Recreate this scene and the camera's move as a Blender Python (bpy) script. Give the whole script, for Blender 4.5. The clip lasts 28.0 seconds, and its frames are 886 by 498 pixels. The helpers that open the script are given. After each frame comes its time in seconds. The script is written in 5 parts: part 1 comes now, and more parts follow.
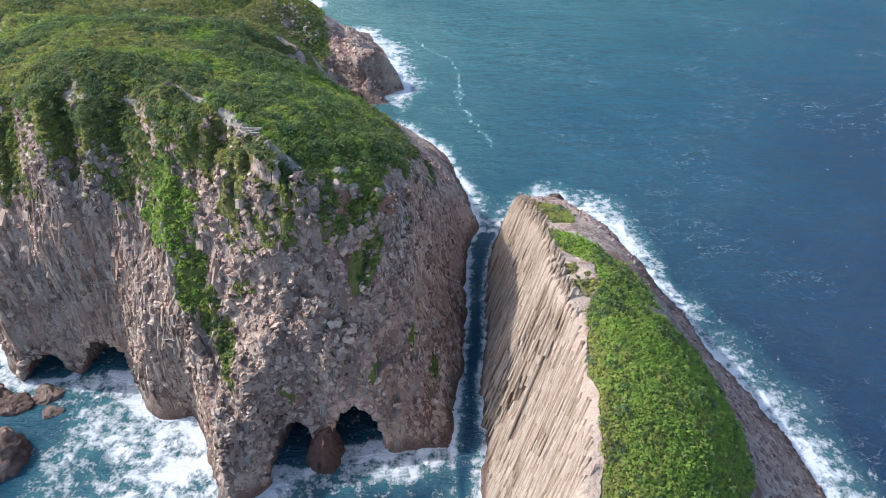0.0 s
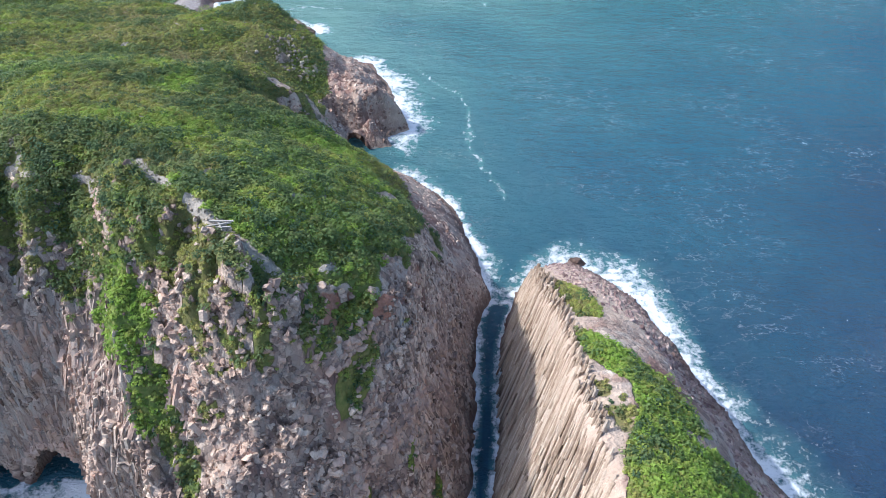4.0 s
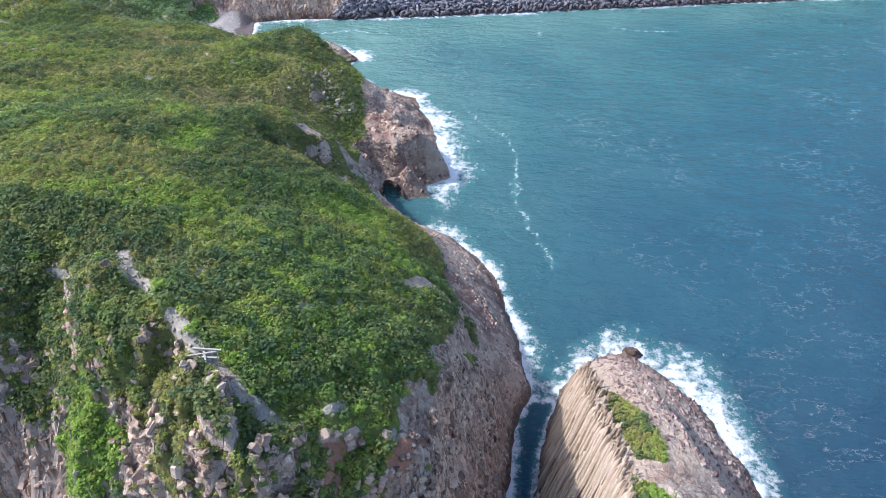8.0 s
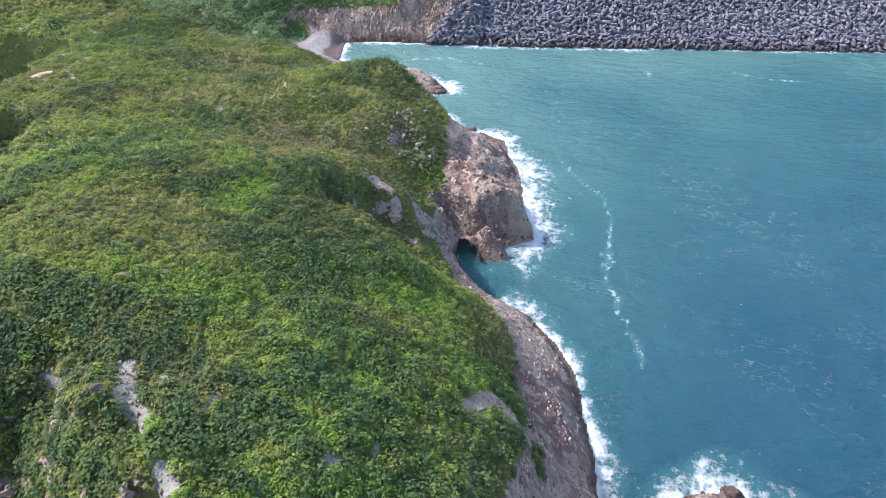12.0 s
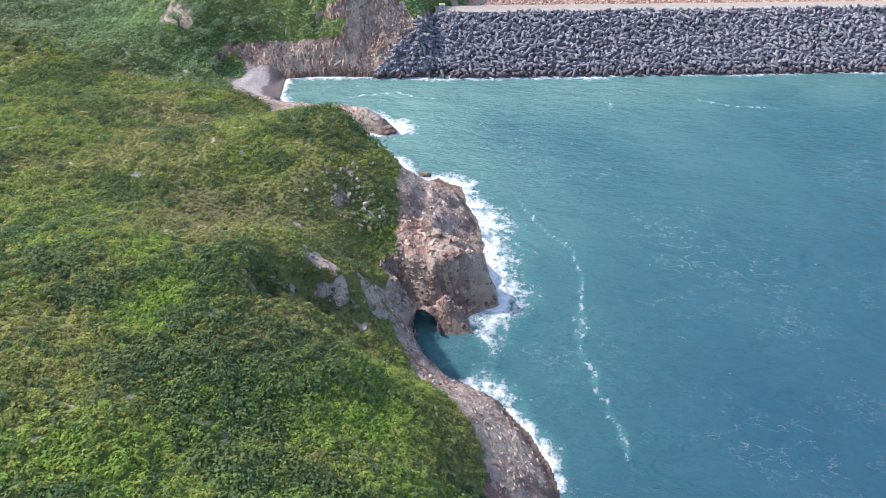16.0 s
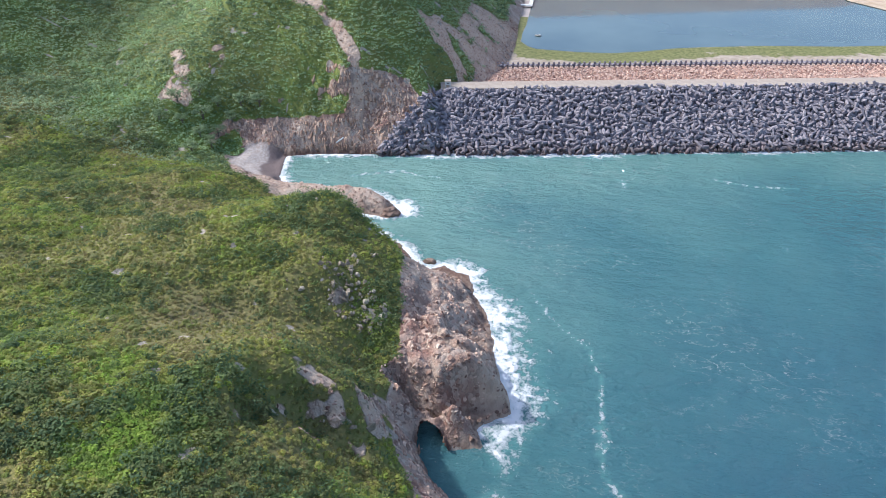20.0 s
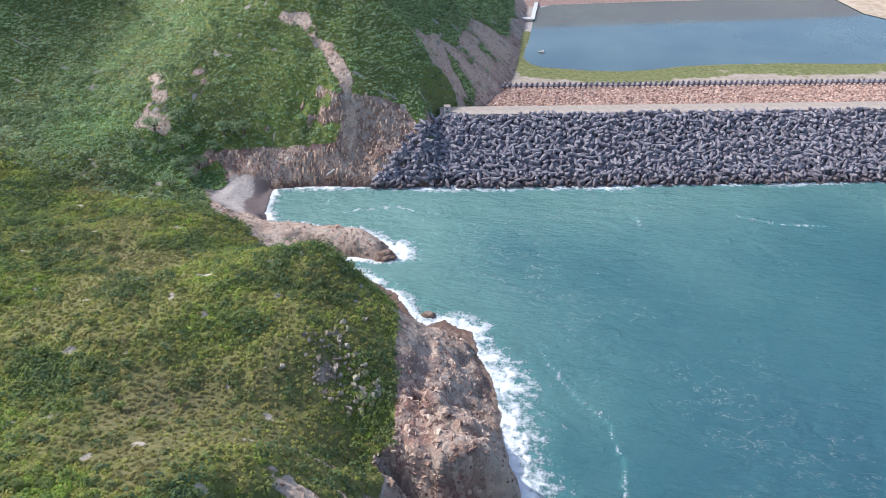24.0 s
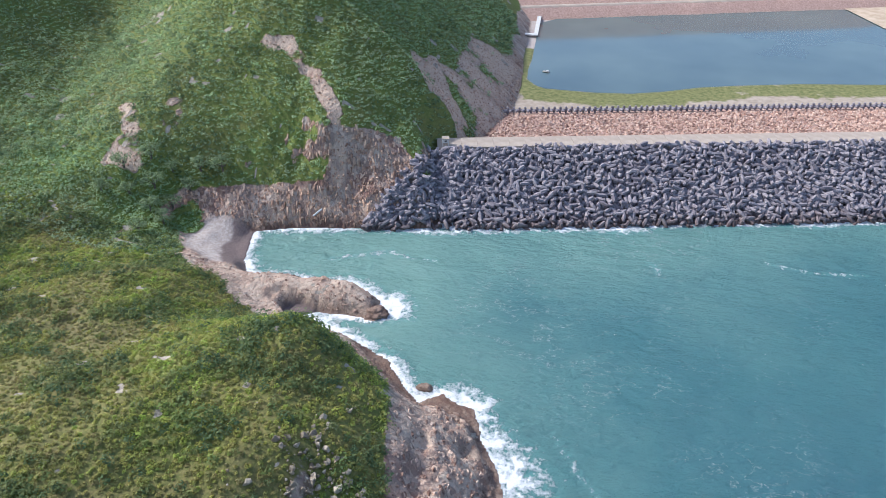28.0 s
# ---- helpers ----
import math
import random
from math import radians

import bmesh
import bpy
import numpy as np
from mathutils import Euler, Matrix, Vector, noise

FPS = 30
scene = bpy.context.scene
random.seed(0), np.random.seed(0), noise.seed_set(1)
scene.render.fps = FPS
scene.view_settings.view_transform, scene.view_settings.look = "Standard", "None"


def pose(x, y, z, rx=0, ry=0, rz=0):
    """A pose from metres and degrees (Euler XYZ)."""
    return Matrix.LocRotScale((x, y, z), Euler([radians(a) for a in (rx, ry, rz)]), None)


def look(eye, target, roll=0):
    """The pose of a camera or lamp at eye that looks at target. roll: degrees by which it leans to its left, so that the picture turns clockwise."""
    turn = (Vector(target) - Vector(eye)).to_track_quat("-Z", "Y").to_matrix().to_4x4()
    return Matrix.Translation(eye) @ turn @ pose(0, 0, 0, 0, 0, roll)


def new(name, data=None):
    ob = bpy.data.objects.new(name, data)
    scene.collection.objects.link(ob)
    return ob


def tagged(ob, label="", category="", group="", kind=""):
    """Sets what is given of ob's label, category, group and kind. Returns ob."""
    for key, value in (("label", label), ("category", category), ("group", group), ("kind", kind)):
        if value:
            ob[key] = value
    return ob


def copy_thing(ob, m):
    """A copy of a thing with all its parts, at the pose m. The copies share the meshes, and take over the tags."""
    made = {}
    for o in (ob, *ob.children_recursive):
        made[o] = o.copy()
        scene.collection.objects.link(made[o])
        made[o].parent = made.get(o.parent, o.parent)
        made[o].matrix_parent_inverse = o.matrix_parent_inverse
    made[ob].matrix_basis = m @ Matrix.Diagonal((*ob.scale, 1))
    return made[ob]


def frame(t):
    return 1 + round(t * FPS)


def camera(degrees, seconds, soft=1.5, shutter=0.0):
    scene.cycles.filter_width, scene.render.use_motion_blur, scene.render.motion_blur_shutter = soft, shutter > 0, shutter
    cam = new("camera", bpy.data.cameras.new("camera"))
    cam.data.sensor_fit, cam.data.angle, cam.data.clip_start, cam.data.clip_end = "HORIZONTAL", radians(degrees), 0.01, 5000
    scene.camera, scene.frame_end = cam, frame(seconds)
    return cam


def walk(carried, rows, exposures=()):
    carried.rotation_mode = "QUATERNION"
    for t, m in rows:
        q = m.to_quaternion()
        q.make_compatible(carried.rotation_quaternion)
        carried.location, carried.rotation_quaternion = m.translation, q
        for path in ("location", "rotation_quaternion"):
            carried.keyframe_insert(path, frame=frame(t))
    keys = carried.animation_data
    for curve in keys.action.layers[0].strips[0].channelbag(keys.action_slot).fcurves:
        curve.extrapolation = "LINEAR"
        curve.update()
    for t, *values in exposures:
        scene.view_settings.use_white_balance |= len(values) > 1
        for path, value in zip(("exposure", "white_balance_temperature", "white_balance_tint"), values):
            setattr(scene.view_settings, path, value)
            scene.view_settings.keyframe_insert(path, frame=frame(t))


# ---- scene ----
cam = camera(65.3, 28.0, soft=0.8)
PATH = [
    (0.0, -0.00, 0.00, 128.65, -40.25, 0.00),
    (0.5, -0.14, 3.66, 128.57, -40.21, -0.01),
    (1.0, -0.24, 7.31, 128.48, -40.16, -0.03),
    (1.5, -0.29, 10.95, 128.41, -40.11, -0.06),
    (2.0, -0.24, 14.57, 128.34, -40.09, -0.09),
    (2.5, -0.18, 18.19, 128.30, -40.05, -0.11),
    (3.0, -0.14, 21.83, 128.26, -40.03, -0.06),
    (3.5, -0.09, 25.53, 128.24, -40.01, -0.07),
    (5.5, 0.09, 40.44, 128.27, -39.80, 5.40),
    (6.0, 0.06, 44.12, 128.34, -39.82, 5.35),
    (6.5, 0.01, 47.74, 128.44, -39.82, 5.30),
    (7.0, -0.07, 51.36, 128.53, -39.81, 5.26),
    (7.5, -0.18, 54.98, 128.60, -39.78, 5.24),
    (8.0, -0.32, 58.56, 128.66, -39.75, 5.22),
    (8.5, -0.52, 62.16, 128.67, -39.72, 5.21),
    (9.0, -0.77, 65.78, 128.67, -39.68, 5.20),
    (9.5, -1.05, 69.42, 128.64, -39.63, 5.21),
    (10.0, -1.43, 73.05, 128.55, -39.59, 5.16),
    (10.5, -1.84, 76.71, 128.40, -39.54, 5.95),
    (11.0, -2.27, 80.38, 128.24, -39.42, 11.15),
    (11.5, -2.70, 84.02, 128.12, -39.37, 13.20),
    (12.0, -3.12, 87.59, 128.03, -39.34, 13.85),
    (12.5, -3.58, 91.09, 127.96, -39.28, 15.75),
    (14.5, -5.78, 104.71, 127.65, -39.06, 16.77),
    (15.0, -6.25, 108.03, 127.61, -38.90, 16.85),
    (15.5, -6.66, 111.21, 127.58, -38.95, 13.78),
    (16.0, -7.05, 114.19, 127.57, -38.73, 9.83),
    (16.5, -7.42, 116.93, 127.57, -36.01, 9.97),
    (17.0, -7.81, 119.39, 127.57, -35.93, 10.16),
    (17.5, -8.25, 121.57, 127.56, -33.63, 10.13),
    (18.0, -8.74, 123.56, 127.55, -33.70, 10.20),
    (18.5, -9.28, 125.45, 127.53, -33.86, 10.18),
    (19.0, -9.85, 127.35, 127.52, -33.95, 10.16),
    (19.5, -10.45, 129.34, 127.51, -33.99, 10.14),
    (20.0, -11.08, 131.54, 127.50, -34.01, 10.11),
    (20.5, -11.74, 134.03, 127.52, -34.01, 10.07),
    (21.0, -12.42, 136.81, 127.54, -33.98, 10.06),
    (21.5, -13.08, 139.85, 127.57, -33.96, 10.04),
    (23.5, -15.64, 153.20, 127.81, -33.87, 9.90),
    (24.0, -16.32, 156.62, 127.81, -33.85, 9.86),
    (24.5, -17.00, 160.08, 127.78, -33.83, 9.80),
    (25.0, -17.69, 163.53, 127.76, -33.83, 9.78),
    (25.5, -18.31, 166.99, 127.75, -33.81, 9.75),
    (26.0, -18.87, 170.47, 127.74, -33.79, 9.74),
    (26.5, -19.39, 173.96, 127.70, -33.76, 9.74),
    (27.0, -19.89, 177.49, 127.66, -33.72, 9.74),
    (27.5, -20.37, 181.08, 127.64, -33.67, 9.74),
    (28.0, -20.86, 184.66, 127.63, -33.64, 9.76),
]
walk(cam, [(t, pose(x, y, z, 90 + pitch, 0, yaw)) for t, x, y, z, pitch, yaw in PATH],
     exposures=[(0, 0.56, 5650, 9.5), (4, 0.82, 5550, 9.5), (10, 0.82, 5550, 10), (15, 0.86, 5700, 11), (20, 0.74, 5800, 11), (28, 0.64, 5800, 11)])

# ---- world, sun ----
world = bpy.data.worlds.new("world")
scene.world = world
world.use_nodes = True
wt = world.node_tree
sky = wt.nodes.new("ShaderNodeTexSky")
sky.sky_type = "NISHITA"
sky.sun_disc = False
SUN_TO = Vector((-0.712, 0.177, 0.68)).normalized()
sky.sun_elevation = math.asin(SUN_TO.z)
sky.sun_rotation = math.atan2(SUN_TO.x, SUN_TO.y)
sky.dust_density = 2.5
wt.nodes["Background"].inputs[1].default_value = 0.15
wt.links.new(sky.outputs[0], wt.nodes["Background"].inputs[0])
sun = new("sun", bpy.data.lights.new("sun", "SUN"))
sun.data.energy, sun.data.angle, sun.data.color = 2.9, radians(0.9), (1.0, 0.94, 0.86)
sun.matrix_world = look((-300, -80, 400), Vector((-300, -80, 400)) - SUN_TO)

# ---- numeric noise ----


def hash01(ix, iy, seed):
    h = (ix.astype(np.int64) * 374761393 + iy.astype(np.int64) * 668265263 + seed * 974634777) & 0xFFFFFFFF
    h = ((h ^ (h >> 13)) * 1274126177) & 0xFFFFFFFF
    h = ((h ^ (h >> 16)) * 2246822519) & 0xFFFFFFFF
    return ((h ^ (h >> 15)) & 0xFFFFFF) / float(0xFFFFFF)


def vnoise(x, y, seed=0):
    ix, iy = np.floor(x), np.floor(y)
    fx, fy = x - ix, y - iy
    fx, fy = fx * fx * (3 - 2 * fx), fy * fy * (3 - 2 * fy)
    a, b = hash01(ix, iy, seed), hash01(ix + 1, iy, seed)
    c, d = hash01(ix, iy + 1, seed), hash01(ix + 1, iy + 1, seed)
    return (a + (b - a) * fx) * (1 - fy) + (c + (d - c) * fx) * fy


def fbm(x, y, size, seed=0, octaves=4):
    """Noise of about -1 to 1, whose largest swell is size metres across."""
    total, amp, norm = 0.0, 1.0, 0.0
    for i in range(octaves):
        total = total + amp * (vnoise(x / size + 17.3 * i, y / size - 9.1 * i, seed + i) * 2 - 1)
        norm, amp, size = norm + amp, amp * 0.55, size * 0.5
    return total / norm * 1.5


def cells(x, y, size, seed=0):
    """Cellular noise: distance to the nearest point, to the second, and a random number for the cell."""
    x, y = np.asarray(x, float) / size, np.asarray(y, float) / size
    ix, iy = np.floor(x), np.floor(y)
    best, second, ident = np.full(x.shape, 9.0), np.full(x.shape, 9.0), np.zeros(x.shape)
    for dx in (-1, 0, 1):
        for dy in (-1, 0, 1):
            cx, cy = ix + dx, iy + dy
            d = np.hypot(cx + 0.15 + 0.7 * hash01(cx, cy, seed) - x, cy + 0.15 + 0.7 * hash01(cx, cy, seed + 5) - y)
            nearer = d < best
            second = np.where(nearer, best, np.minimum(second, d))
            ident = np.where(nearer, hash01(cx, cy, seed + 9), ident)
            best = np.where(nearer, d, best)
    return best, second, ident


def smooth(a, b, x):
    t = np.clip((x - a) / (b - a), 0, 1)
    return t * t * (3 - 2 * t)


def inside(px, py, poly):
    """Signed distance to a closed outline, positive inside."""
    best = np.full(px.shape, 1e9)
    odd = np.zeros(px.shape, bool)
    for (ax, ay), (bx, by) in zip(poly, poly[1:] + poly[:1]):
        ex, ey = bx - ax, by - ay
        t = np.clip(((px - ax) * ex + (py - ay) * ey) / (ex * ex + ey * ey), 0, 1)
        best = np.minimum(best, np.hypot(px - ax - t * ex, py - ay - t * ey))
        if ay != by:
            odd ^= ((ay > py) != (by > py)) & (px < ex * (py - ay) / ey + ax)
    return np.where(odd, best, -best)


def along(px, py, line):
    """Distance to an open line."""
    best = np.full(np.shape(px), 1e9)
    for (ax, ay), (bx, by) in zip(line, line[1:]):
        ex, ey = bx - ax, by - ay
        t = np.clip(((px - ax) * ex + (py - ay) * ey) / (ex * ex + ey * ey), 0, 1)
        best = np.minimum(best, np.hypot(px - ax - t * ex, py - ay - t * ey))
    return best


class Hills:
    """A smooth surface over a plan of spot heights (thin plate)."""

    def __init__(self, spots, soft=4.0):
        self.p = np.array(spots, float)
        n = len(self.p)
        a = np.zeros((n + 3, n + 3))
        a[:n, :n] = self.kernel(self.p[:, 0], self.p[:, 1]) + np.eye(n) * soft
        a[:n, n], a[:n, n + 1:] = 1, self.p[:, :2]
        a[n, :n], a[n + 1:, :n] = 1, self.p[:, :2].T
        self.w = np.linalg.solve(a, np.concatenate([self.p[:, 2], [0, 0, 0]]))

    def kernel(self, x, y):
        r2 = (x[..., None] - self.p[:, 0]) ** 2 + (y[..., None] - self.p[:, 1]) ** 2 + 1e-6
        return 0.5 * r2 * np.log(r2)

    def __call__(self, x, y):
        out = np.empty(x.shape)
        fx, fy, fo = x.ravel(), y.ravel(), out.reshape(-1)
        for i in range(0, fx.size, 40000):
            s = slice(i, i + 40000)
            fo[s] = self.kernel(fx[s], fy[s]) @ self.w[:-3] + self.w[-3] + self.w[-2] * fx[s] + self.w[-1] * fy[s]
        return out


# ---- the plan ----
COAST_WEST = [(-420, 225), (-330, 256), (-262, 279), (-216, 290), (-202, 289), (-196, 270), (-184, 232), (-170, 188), (-142, 146), (-110, 116),
              (-97, 103), (-89, 106), (-80, 106), (-74, 105), (-70, 101), (-67, 96.5), (-63, 94), (-56, 94), (-50, 86), (-47, 77), (-42, 71), (-37, 75), (-34, 84)]
COAST_EAST = [(-28, 84.5), (-13, 86), (1, 86), (3, 98), (5, 115), (6, 138), (7, 153), (10, 162), (8, 178), (4, 192), (-1, 207), (-12, 218), (-25, 222),
              (-32, 228), (-35, 237), (-28, 236), (-21, 238), (-22, 244), (-16, 250), (-20, 266), (-26, 284), (-34, 305), (-42, 308), (-48, 304)]
COAST_NORTH = [(-58, 318), (-70, 325), (-84, 328), (-89, 332), (-84, 335), (-67, 334), (-66, 343), (-74, 348), (-93, 349), (-112, 350), (-117, 357), (-120, 374), (-99, 379),
               (-86, 382), (-62, 386), (-50, 396), (-44, 420), (600, 560), (600, 1100), (-420, 1100)]
MAINLAND = COAST_WEST + COAST_EAST + COAST_NORTH
BASIN = [(-58, 418), (-50, 430), (-44, 448), (-40, 480), (-38, 520), (-40, 560), (-42, 640), (-48, 740), (600, 760), (600, 380), (-57, 380)]
STACK = [(8, 76), (10, 89), (9, 103), (11, 117), (12, 130), (13, 146), (17, 163), (25, 173), (34, 176), (42, 171), (49, 162), (54, 149), (59, 134),
         (63, 120), (67, 109), (70, 100), (74, 91), (77, 80), (80, 60), (78, 25), (60, 0), (30, -5), (12, 20), (6, 50)]
CLIFF_FACE = [(-49, 112, 52.5), (-20.5, 100, 39), (-27, 102, 46), (-66, 112, 44), (-39, 110.5, 61), (-24, 89.5, 23), (-41, 95, 30.5), (-56, 114.5, 50), (-79, 127, 58), (-71, 122, 54.5),
              (-60.5, 122.5, 58.5), (-50.5, 119, 63.5), (-78, 115, 45.5), (-71.5, 111, 39.5), (-58, 105, 38), (-49, 105, 44), (-65, 120, 51.5), (-82, 111, 33), (-51.5, 99.5, 31.5), (-41, 102.5, 48),
              (-40, 90.5, 26.5), (-32, 98, 39), (-34.5, 91, 28.5), (-25.5, 97.5, 34.5), (-15.5, 101, 36), (-15, 96.5, 23), (-5, 103, 19.5), (-18, 91.5, 18.5), (-5, 92, 10)]
CLIFF_FACE += [(-30, 105.5, 53.5), (-16, 114, 47), (-92, 118, 40), (-37, 83, 20), (-8, 112, 37), (-9, 120, 42)]
CLIFF_TOP = [(-76, 129, 60), (-65, 132, 58), (-51, 127, 61), (-42, 117, 61.5), (-37, 116, 60), (-28, 111, 54), (-19.5, 115, 51), (-60.5, 129.5, 61), (-12, 118, 46), (-5, 128, 37),
             (-66, 160, 56), (-48, 169, 46), (-61, 198, 43), (-23, 188, 26), (-90, 135, 58), (-100, 165, 56), (-110, 203, 47), (-140, 220, 42),
             (-8, 148, 34), (-14, 167, 29.5), (-30, 150, 48), (-7, 172, 19)]
MIDDLE = [(-53, 223, 30.5), (-60, 229, 33), (-42, 222, 23), (-34, 222, 17.5), (-51, 210, 34.5), (-42, 211, 28), (-34, 210, 21.5), (-103, 252, 33), (-46, 228, 26), (-29, 249, 15), (-114, 234, 35), (-80, 243, 28), (-66, 263, 28), (-52, 272, 20),
          (-79, 299, 28), (-71, 300, 27), (-66, 298, 23.5), (-98, 306, 18), (-90, 309, 16), (-58, 297, 17.5), (-54, 286, 20), (-90, 294, 27), (-72, 280, 28), (-57, 247, 19), (-49, 242, 13), (-67, 246, 24), (-80, 318, 9), (-68, 313, 7), (-115, 283, 27), (-137, 274, 29), (-134, 289, 26), (-161, 315, 20), (-156, 351, 9), (-177, 270, 32), (-165, 245, 38),
          (-33, 279, 6), (-36, 296, 4), (-56, 303, 9), (-98, 326, 7), (-120, 320, 18), (-75, 340, 5.5), (-93, 343, 6.5), (-22, 228, 8)]
NORTH = [(-130, 348, 7), (-120, 362, 1), (-132, 360, 4), (-140, 372, 6), (-185, 340, 18), (-188, 381, 22), (-170, 383, 24), (-156, 397, 32), (-98, 398, 30),
         (-118, 423, 49), (-62, 408, 19), (-78, 398, 20), (-110, 386, 16), (-140, 384, 16), (-205, 345, 22), (-240, 330, 28), (-300, 330, 34), (-205, 302, 24), (-232, 296, 25), (-280, 292, 27),
         (-205, 400, 26), (-222, 450, 38), (-260, 400, 50), (-260, 480, 76), (-340, 420, 76), (-150, 480, 84), (-95, 470, 66), (-60, 450, 32), (-70, 500, 56)]
FAR = [(-80, 580, 62), (-180, 580, 88), (-300, 600, 95), (-70, 660, 58), (-200, 700, 90), (-60, 720, 52), (-260, 540, 92), (-210, 500, 60), (-238, 560, 84)]
hills = Hills(CLIFF_FACE + CLIFF_TOP + MIDDLE + NORTH + FAR)


# sea caves: mouth x and y, the way in, half width, depth, height
CAVES = [(-31.5, 80.5, 0.1, 1, 4.3, 14, 9.5), (-18.0, 86, -0.1, 1, 6.2, 16, 11.5), (-78.5, 106, -0.15, 1, 6.5, 10, 9.0), (-93, 104, -0.1, 1, 5, 9, 6.5), (-32.5, 236, -0.35, 0.9, 3.2, 8, 4.6)]


def cave_place(cave, x, y):
    """Across and into a cave."""
    n = math.hypot(cave[2], cave[3])
    cx, cy = cave[2] / n, cave[3] / n
    return (x - cave[0]) * cy - (y - cave[1]) * cx, (x - cave[0]) * cx + (y - cave[1]) * cy


def rim(x):
    """The line y of the cliff's upper edge."""
    return np.interp(x, [-112, -85, -80, -75, -66, -58, -48, -43.5, -38.5, -31, -27, -22, -16, -11, -6, -3, 4], [152, 145, 135, 130.5, 132.5, 133.5, 126, 122, 117.5, 112.3, 110.4, 113, 115.5, 118, 128, 142, 152])


def steepness(x, y):
    k = 5.6 - 3.0 * smooth(-13, -4, x)
    k = k + (1.25 - k) * smooth(146, 176, y)
    k = k + (1.9 - k) * smooth(214, 230, y)
    k = k + (0.9 - k) * smooth(258, 276, y)
    k = k + (1.9 - k) * smooth(266, 280, y) * smooth(-43, -49, x)
    west = smooth(-150, -165, x) * smooth(335, 320, y)
    k = k + (3.0 - k) * west
    return k + (1.4 - k) * smooth(366, 378, y)


def land(x, y, uncut=False):
    """Height of the mainland, and the distance from its shore."""
    d = inside(x, y, MAINLAND)
    rough = fbm(x, y, 9, 3, 4)
    d = d + rough * 1.3 * smooth(30, 3, np.abs(d))
    face = smooth(150, 128, y) * smooth(40, 25, d)
    edge = smooth(1.5, -3, y - rim(x))
    ribs = fbm(x + 0.25 * y, y * 0.22, 9, 13, 4)
    d = d + ribs * 1.7 * smooth(150, 130, y) * smooth(1, 5, d)
    top = hills(x, y) + fbm(x, y, 26, 11, 4) * 1.3 + fbm(x, y, 10, 17, 3) * 0.9 + face * (ribs * 4.2 * (0.2 + 0.8 * edge) + fbm(x, y, 5, 15, 3) * 1.2)
    blocky = smooth(-56, -44, x) * 0.75 + 0.25
    jump = cells(x + 0.6 * y, top + 0.8 * fbm(x, y, 4, 16, 2), 4.2, 14)[2] * 3.6 + cells(x, top * 0.9, 1.9, 18)[2] * 2.0
    top = top + face * edge * blocky * (jump - 2.6)
    cliff = 0.3 + np.maximum(d, 0) * steepness(x, y) * (1 + 0.25 * fbm(x, y, 14, 21, 3))
    b = 3.0
    h = -np.log(np.exp(-np.clip(top, -20, 200) / b) + np.exp(-np.clip(cliff, -20, 200) / b)) * b
    dome = smooth(-1, 5, d) * smooth(232, 240, y) * smooth(312, 300, y) * smooth(-46, -40, x)
    h = h + dome * (fbm(x, y, 9, 27, 4) * 2.6 - 2.4 * np.abs(fbm(x + 0.5 * y, y * 0.4, 7, 29, 4)) + 0.9)
    h = h - 3.2 * smooth(2.6, 0.4, along(x, y, [(-41, 264), (-31, 257.5), (-24, 259), (-17, 256)]) + 0.9 * fbm(x, y, 4, 26, 3)) * (h > 2) * dome
    h = h - 8.0 * smooth(4.0, 0.6, along(x, y, [(-42, 247), (-33, 244.5), (-26, 248), (-17, 248.5)]) + 0.9 * fbm(x, y, 4, 25, 3)) * (h > 2)
    h = h - 2.0 * dome * smooth(246, 243, y + 0.15 * x + 4)
    cut = np.hypot((x + 87) * 0.62, (y - 332) * 1.35 + 0.3 * (x + 87)) + 1.2 * fbm(x, y, 5, 33, 3)
    h = np.minimum(h, 0.6 + np.maximum(cut - 4.6, 0) * 1.7)
    h = np.where(d < 0, np.maximum(0.3 + d * 1.4, -5), np.maximum(h, 0.2))
    whole = h
    for cave in CAVES:
        u, v = cave_place(cave, x, y)
        h = np.where((np.abs(u) < cave[4]) & (v > -3) & (v < cave[5] * np.sqrt(np.maximum(1 - (u / cave[4]) ** 2, 0))) & (h < 60), -3.0, h)
    if uncut:
        return whole, d
    base = -inside(x, y, BASIN)
    h = np.where(y > 385, np.minimum(h, 3.6 + np.maximum(base, 0) * (1.75 - 0.85 * smooth(425, 455, y)) + 0.25 * fbm(x, y, 12, 5)), h)
    return h, d


def face_slope(y):
    """Rise of the stack's bare western face for each metre."""
    return np.interp(y, [70, 85, 96], [2.2, 2.5, 2.8])


